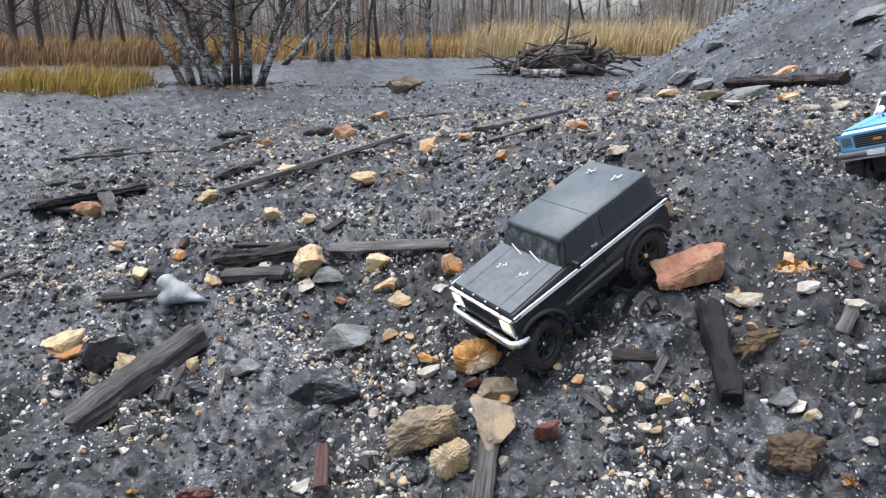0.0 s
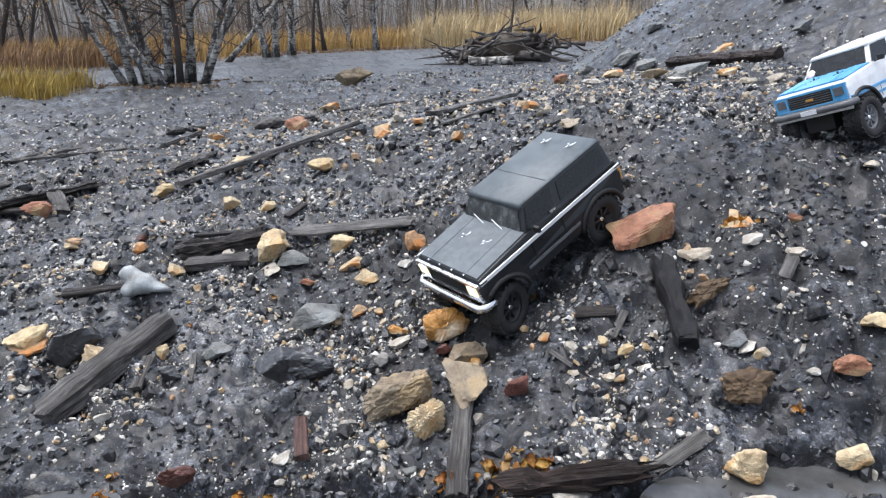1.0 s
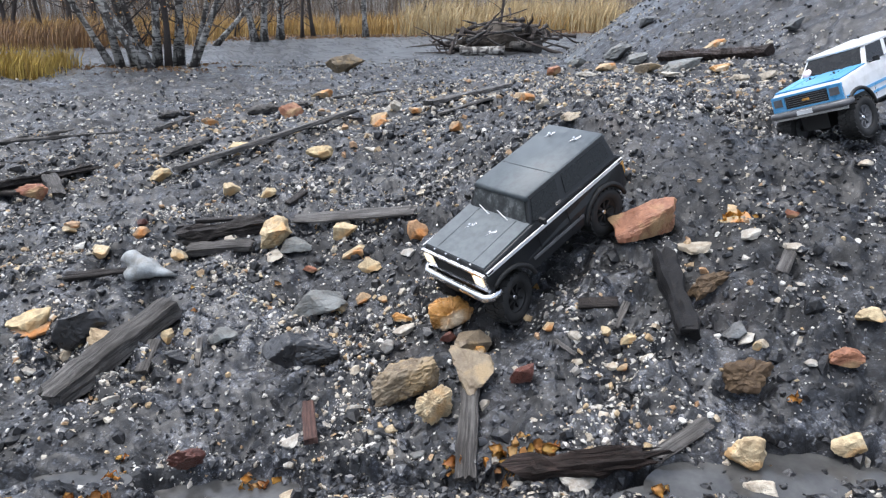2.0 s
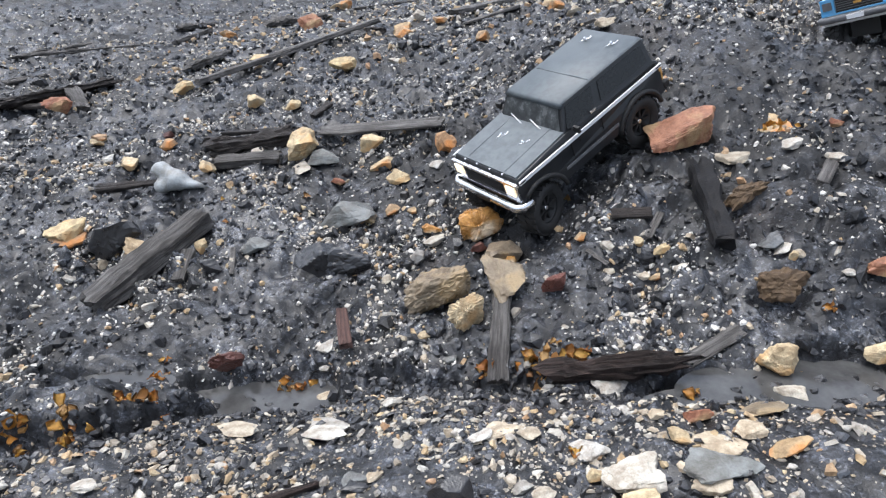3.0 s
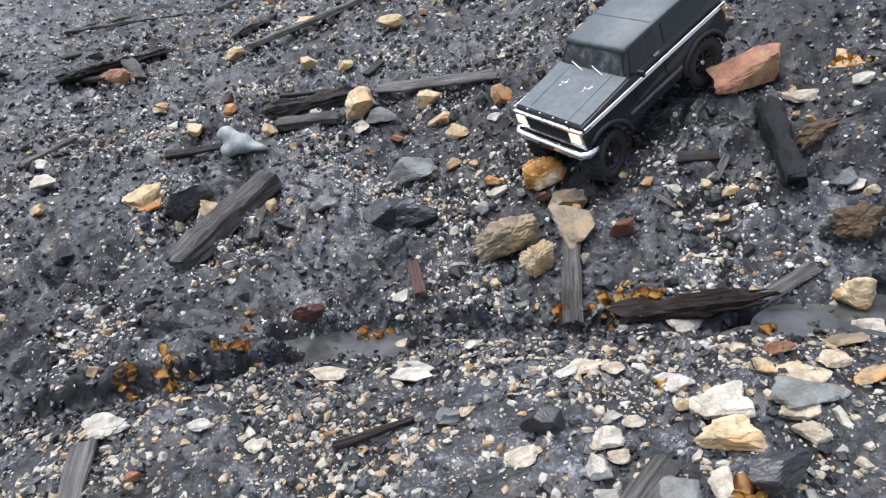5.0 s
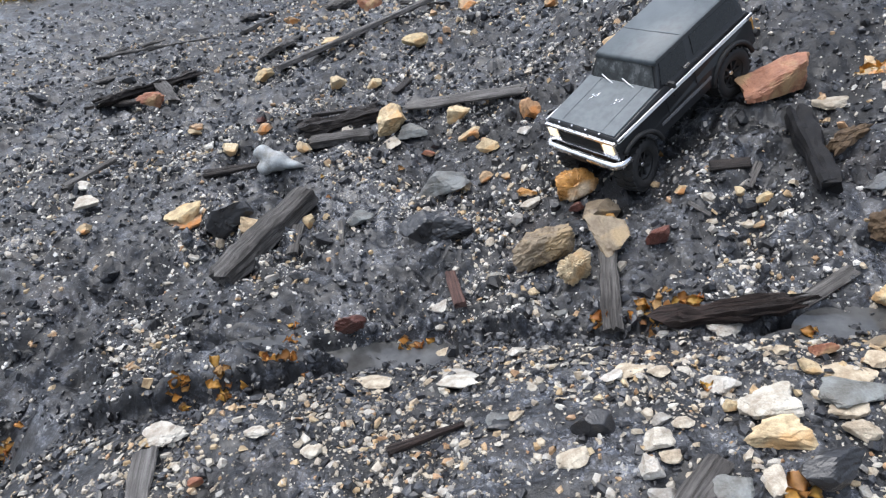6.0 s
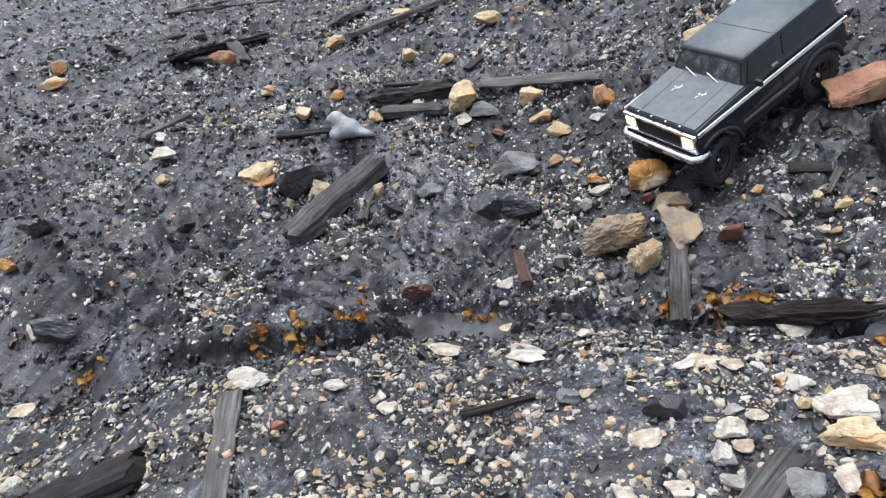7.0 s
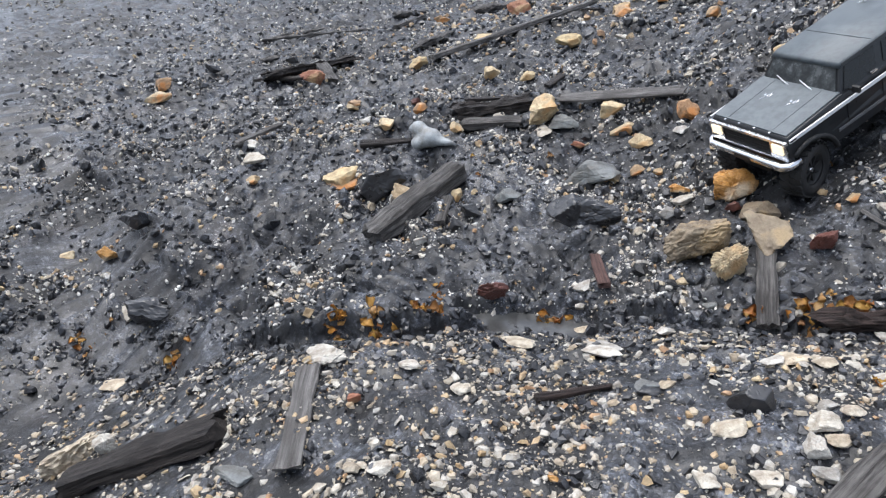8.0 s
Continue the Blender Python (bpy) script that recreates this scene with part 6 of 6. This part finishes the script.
plank("plank", (-0.701, 1.974), (-0.458, 2.043), 0.0603, 0.0362, M_WOOD_DARK, "black rotten piece of wood", rag=0.9, decay=1.2)
plank("plank", (-0.689, 2.088), (-0.460, 2.062), 0.0232, 0.0139, M_WOOD_DARK, "thin black stick of wood")
plank("plank", (-0.670, 1.917), (-0.477, 1.905), 0.0579, 0.0261, M_WOOD, "short weathered grey board end", rag=0.4)
plank("beam", (-0.822, 1.322), (-0.642, 1.618), 0.0740, 0.0540, M_WOOD, "thick weathered grey beam, cracked along the grain", lift=-0.008, rag=0.35, decay=0.22, category='beam')
plank("charred_log", (0.575, 1.365), (0.526, 1.110), 0.0500, 0.0420, M_CHAR, "black charred log crumbling on the slope", rag=0.5, decay=0.7, taper=0.15, category='log')
plank("plank", (-0.660, 1.420), (-0.650, 1.502), 0.0334, 0.0134, M_WOOD, "short grey splinter of wood")
plank("plank", (-0.523, 1.384), (-0.537, 1.478), 0.0131, 0.0065, M_WOOD, "thin grey splinter of wood")
plank("plank", (0.095, 1.146), (0.062, 0.948), 0.0374, 0.0150, M_WOOD, "narrow grey board leading to the gully", rag=0.2, lift=0.01)
plank("plank", (0.175, 0.928), (0.368, 0.882), 0.0380, 0.0260, M_WOOD_BROWN, "rotten dark brown plank over the gully", rag=2.2, lift=0.008, decay=1.7, taper=0.3)
plank("plank", (0.384, 0.899), (0.488, 0.938), 0.0286, 0.0086, M_WOOD, "grey split board on the slope", rag=0.3)
plank("plank", (0.490, 0.818), (0.566, 0.869), 0.0265, 0.0079, M_WOOD_DARK, "short dark board at the puddle")
plank("stick", (-0.357, 0.648), (-0.241, 0.694), 0.0212, 0.0127, M_WOOD_BROWN, "dark wet stick on the gravel", taper=0.5, category='stick')
plank("plank", (-0.755, 0.702), (-0.706, 0.477), 0.0424, 0.0093, M_WOOD_PALE, "short grey lath with nail holes on the gravel", rag=0.15)
plank("log", (-1.107, 0.487), (-0.862, 0.556), 0.0714, 0.0357, M_WOOD_DARK, "dark wet log half sunk in gravel", rag=0.4, decay=0.4, category='log')
plank("plank", (-0.025, 0.406), (0.093, 0.523), 0.0375, 0.0131, M_WOOD, "grey board on the gravel bank", rag=0.2)
plank("plank", (-1.508, 1.925), (-1.398, 2.072), 0.0445, 0.0223, M_WOOD, "short grey stick with a white chip")
plank("plank", (-1.749, 2.730), (-1.430, 3.082), 0.0989, 0.0346, M_WOOD_DARK, "broad dark split board", rag=0.8, decay=0.9)
plank("plank", (-1.844, 2.805), (-1.547, 2.727), 0.0342, 0.0171, M_WOOD_DARK, "thin dark board on slag")
plank("plank", (-1.532, 2.907), (-1.424, 2.726), 0.0559, 0.0279, M_WOOD, "short upright wood stump")
plank("plank", (0.356, 1.298), (0.438, 1.280), 0.0262, 0.0105, M_WOOD_DARK, "short dark board on slag")
plank("plank", (0.418, 1.233), (0.464, 1.293), 0.0170, 0.0068, M_WOOD, "thin grey splinter of wood")
plank("plank", (0.277, 1.203), (0.313, 1.166), 0.0098, 0.0049, M_WOOD, "thin grey splinter of wood")
plank("plank", (0.778, 1.234), (0.842, 1.308), 0.0256, 0.0103, M_WOOD, "grey board stub in the slope")
plank("plank", (-0.254, 1.241), (-0.235, 1.112), 0.0275, 0.0137, M_WOOD_RED, "short reddish stick with an orange end", lift=0.012)
plank("plank", (-1.011, 1.850), (-0.836, 1.856), 0.0337, 0.0168, M_WOOD_DARK, "dark stick beside the grey bird", taper=0.4)
plank("plank", (-1.084, 3.110), (-0.981, 3.457), 0.0664, 0.0332, M_WOOD, "dark piece of rotten wood", decay=1.1, taper=0.5, rag=0.9)
plank("plank", (-2.317, 3.930), (-1.653, 4.152), 0.0394, 0.0197, M_WOOD, "thin dark stick on slag", decay=1.1, taper=0.5, rag=0.9)
plank("plank", (-1.636, 4.783), (-1.503, 5.231), 0.0733, 0.0366, M_WOOD, "dark piece of rotten wood", decay=1.1, taper=0.5, rag=0.9)
plank("plank", (-0.410, 2.200), (-0.357, 2.277), 0.0244, 0.0122, M_WOOD_DARK, "dark splinter of wood")
plank("plank", (0.162, 3.432), (0.838, 4.763), 0.0642, 0.0257, M_WOOD_PALE, "pale split board on the rise", rag=0.4, lift=0.015)
plank("plank", (0.200, 3.267), (0.467, 3.257), 0.0339, 0.0135, M_WOOD_PALE, "pale splinter along a board")
plank("beam", (2.578, 6.218), (2.915, 4.966), 0.0808, 0.0727, M_WOOD_BROWN, "brown beam lying on the rise", rag=0.1, category='beam')
plank("plank", (0.252, 1.494), (0.237, 1.365), 0.0107, 0.0085, M_WOOD, "thin upright splinter by orange leaves")
plank("plank", (0.463, 2.168), (0.532, 2.161), 0.0265, 0.0106, M_WOOD, "dark splinter on the rise")
plank("plank", (-1.074, 4.990), (-0.683, 5.271), 0.1083, 0.0433, M_WOOD, "dark broken piece of wood", decay=1.1, taper=0.5, rag=0.9)
plank("plank", (-0.434, 3.896), (-0.202, 3.370), 0.0567, 0.0227, M_WOOD_DARK, "dark wood at the thin board's end")
plank("plank", (-2.030, 3.320), (-1.889, 3.390), 0.0542, 0.0217, M_WOOD, "dark wood on the flat", decay=1.1, taper=0.5, rag=0.9)
plank("plank", (-2.313, 3.926), (-2.050, 4.323), 0.0325, 0.0162, M_WOOD, "thin dark stick on the flat", decay=1.1, taper=0.5, rag=0.9)
plank("plank", (-1.505, 4.257), (-1.397, 4.644), 0.0487, 0.0244, M_WOOD, "thin stick on the flat")
plank("plank", (-0.487, 5.621), (0.039, 5.946), 0.0501, 0.0200, M_WOOD, "dark wood by the water's edge", decay=1.1, taper=0.5, rag=0.9)
leaf_heap(-0.589, 0.956, 14, 0.035, "wet orange and yellow autumn leaf in the gully")
leaf_heap(-0.600, 1.080, 6, 0.023, "wet orange and yellow autumn leaf in the gully")
leaf_heap(-0.344, 1.094, 12, 0.035, "wet orange and yellow autumn leaf in the gully")
leaf_heap(0.147, 0.966, 18, 0.041, "wet orange and yellow autumn leaf in the gully")
leaf_heap(0.207, 0.945, 8, 0.017, "wet orange and yellow autumn leaf in the gully")
leaf_heap(0.111, 0.973, 6, 0.015, "wet orange and yellow autumn leaf in the gully")
leaf_heap(0.574, 0.865, 2, 0.014, "wet orange and yellow autumn leaf in the gully")
leaf_heap(-0.695, 0.905, 12, 0.040, "wet orange and yellow autumn leaf in the gully")
leaf_heap(0.026, 0.977, 8, 0.022, "wet orange and yellow autumn leaf in the gully")
leaf_heap(-0.763, 0.897, 10, 0.031, "wet orange and yellow autumn leaf in the gully")
leaf_heap(0.361, 0.822, 6, 0.014, "wet orange and yellow autumn leaf in the gully")
leaf_heap(-0.621, 1.145, 2, 0.010, "wet orange and yellow autumn leaf in the gully")
leaf_heap(0.790, 1.471, 8, 0.037, "wet orange and yellow autumn leaf in the gully")
leaf_heap(0.646, 0.942, 2, 0.012, "wet orange and yellow autumn leaf in the gully")
leaf_heap(-1.563, 1.044, 12, 0.053, "wet orange and yellow autumn leaf in the gully")
leaf_heap(-1.247, 0.984, 10, 0.034, "wet orange and yellow autumn leaf in the gully")
leaf_heap(-0.703, 0.890, 6, 0.019, "wet orange and yellow autumn leaf in the gully")
leaf_heap(-1.482, 1.073, 6, 0.024, "wet orange and yellow autumn leaf in the gully")
leaf_heap(-0.582, 1.603, 1, 0.006, "pale ochre dry leaf beside the beam")
leaf_heap(-0.620, 1.715, 1, 0.007, "wet orange and yellow autumn leaf in the gully")
leaf_heap(-0.380, 1.695, 1, 0.006, "wet orange and yellow autumn leaf in the gully")
leaf_heap(0.124, 0.660, 2, 0.007, "wet orange and yellow autumn leaf in the gully")
leaf_heap(0.265, 1.462, 8, 0.030, "wet orange and yellow autumn leaf in the gully")
leaf_heap(0.163, 0.459, 6, 0.016, "wet orange and yellow autumn leaf in the gully")
bird_figure(-0.761, 1.798, 0.1705, -24)
birch((-3.424, 9.936), (-0.529, 0.028), 6.5, 0.080, 384, "white birch stem of a leaning clump with black scars", limbs=9)
birch((-3.842, 10.757), (-0.144, -0.030), 6.5, 0.088, 369, "white birch stem of a leaning clump with black scars", limbs=9)
birch((-3.390, 10.237), (0.080, -0.037), 6.5, 0.062, 400, "white birch stem of a leaning clump with black scars", limbs=9)
birch((-3.199, 10.608), (0.126, -0.021), 6.5, 0.075, 435, "birch stem with a black charred foot", limbs=9)
birch((-3.940, 10.339), (-0.137, -0.049), 6.5, 0.055, 341, "white birch stem of a leaning clump with black scars", limbs=9)
birch((-4.130, 10.520), (-0.420, 0.060), 6.5, 0.0480, 352, "thin crooked birch stem leaning out of the clump", limbs=9)
birch((-3.010, 10.720), (0.300, 0.080), 6.5, 0.0460, 447, "thin crooked birch stem leaning out of the clump", limbs=9)
birch((-3.560, 10.480), (-0.300, -0.020), 6.5, 0.0500, 391, "thin crooked birch stem leaning out of the clump", limbs=9)
birch((-2.910, 10.280), (0.461, 0.052), 6.5, 0.0509, 457, "thin crooked birch stem", limbs=9)
birch((-3.224, 10.206), (0.089, -0.016), 6.5, 0.0464, 418, "dark stem behind birches", True, limbs=9)
birch((-3.815, 20.402), (-0.109, -0.039), 6.5, 0.1081, 570, "birch by the reeds with bare twigs", limbs=9)
birch((-3.567, 20.447), (0.126, -0.060), 6.5, 0.1081, 585, "birch by the reeds with bare twigs", limbs=9)
birch((-3.287, 21.660), (0.131, -0.053), 6.5, 0.1236, 612, "birch by the reeds with bare twigs", limbs=9)
birch((-1.741, 26.455), (-0.052, -0.034), 6.5, 0.1036, 715, "birch by the reeds with bare twigs", limbs=9)
birch((-0.653, 23.052), (-0.029, -0.010), 6.5, 0.1001, 760, "birch by the reeds with bare twigs", limbs=9)
birch((-4.396, 17.924), (0.956, 0.012), 6.5, 0.0640, 500, "leaning birch branch by the water", limbs=8)
birch((8.236, 28.811), (-0.141, 0.058), 6.5, 0.0780, 1142, "birch by the reeds with bare twigs", limbs=9)
birch((0.187, 39.161), (-0.033, 0.047), 6.5, 0.0851, 800, "birch by the reeds with bare twigs", limbs=9)
birch((7.402, 31.406), (-0.146, -0.031), 6.5, 0.0841, 1080, "birch by the reeds with bare twigs", limbs=9)
birch((-15.438, 24.161), (0.034, 0.051), 6.5, 0.1494, 30, "slim bare tree at the wood's edge", True, limbs=8)
birch((-12.381, 20.539), (0.084, 0.042), 6.5, 0.1041, 72, "slim bare tree at the wood's edge", True, limbs=8)
birch((-12.385, 23.648), (-0.016, 0.034), 6.5, 0.0927, 165, "slim bare tree at the wood's edge", True, limbs=8)
birch((-12.078, 23.046), (0.350, 0.015), 6.5, 0.0791, 165, "slim bare tree at the wood's edge", True, limbs=8)
birch((-11.904, 25.031), (-0.069, -0.047), 6.5, 0.0842, 222, "slim bare tree at the wood's edge", True, limbs=8)
birch((-12.117, 27.492), (0.108, 0.039), 6.5, 0.1044, 265, "slim bare tree at the wood's edge", True, limbs=8)
birch((-13.477, 23.963), (0.354, -0.013), 6.5, 0.1075, 120, "slim bare tree at the wood's edge", True, limbs=8)
birch((-11.887, 29.464), (0.015, -0.015), 6.5, 0.1104, 310, "slim bare tree at the wood's edge", True, limbs=8)
birch((-7.890, 30.134), (0.308, -0.010), 6.5, 0.1082, 480, "slim bare tree at the wood's edge", True, limbs=8)
birch((-5.491, 25.919), (0.123, -0.017), 6.5, 0.0805, 540, "slim bare tree at the wood's edge", True, limbs=8)
birch((-2.803, 23.448), (0.101, -0.027), 6.5, 0.0615, 650, "slim bare tree at the wood's edge", True, limbs=8)
birch((-2.581, 25.041), (-0.033, -0.053), 6.5, 0.0765, 670, "slim bare tree at the wood's edge", True, limbs=8)
birch((1.525, 28.007), (0.107, -0.007), 6.5, 0.0609, 860, "slim bare tree at the wood's edge", True, limbs=8)
birch((3.895, 22.969), (0.018, -0.041), 6.5, 0.0505, 1000, "slim bare tree at the wood's edge", True, limbs=8)
birch((6.267, 30.890), (-0.206, -0.044), 6.5, 0.0821, 1040, "slim bare tree at the wood's edge", True, limbs=8)
blades("grass_patch", 5000, 61, in_box(-8.39, -4.63, 8.70, 10.65, 0.15), 0.40, 0.006, M_GRASS, "yellow green grass tuft bank at the slag's edge")
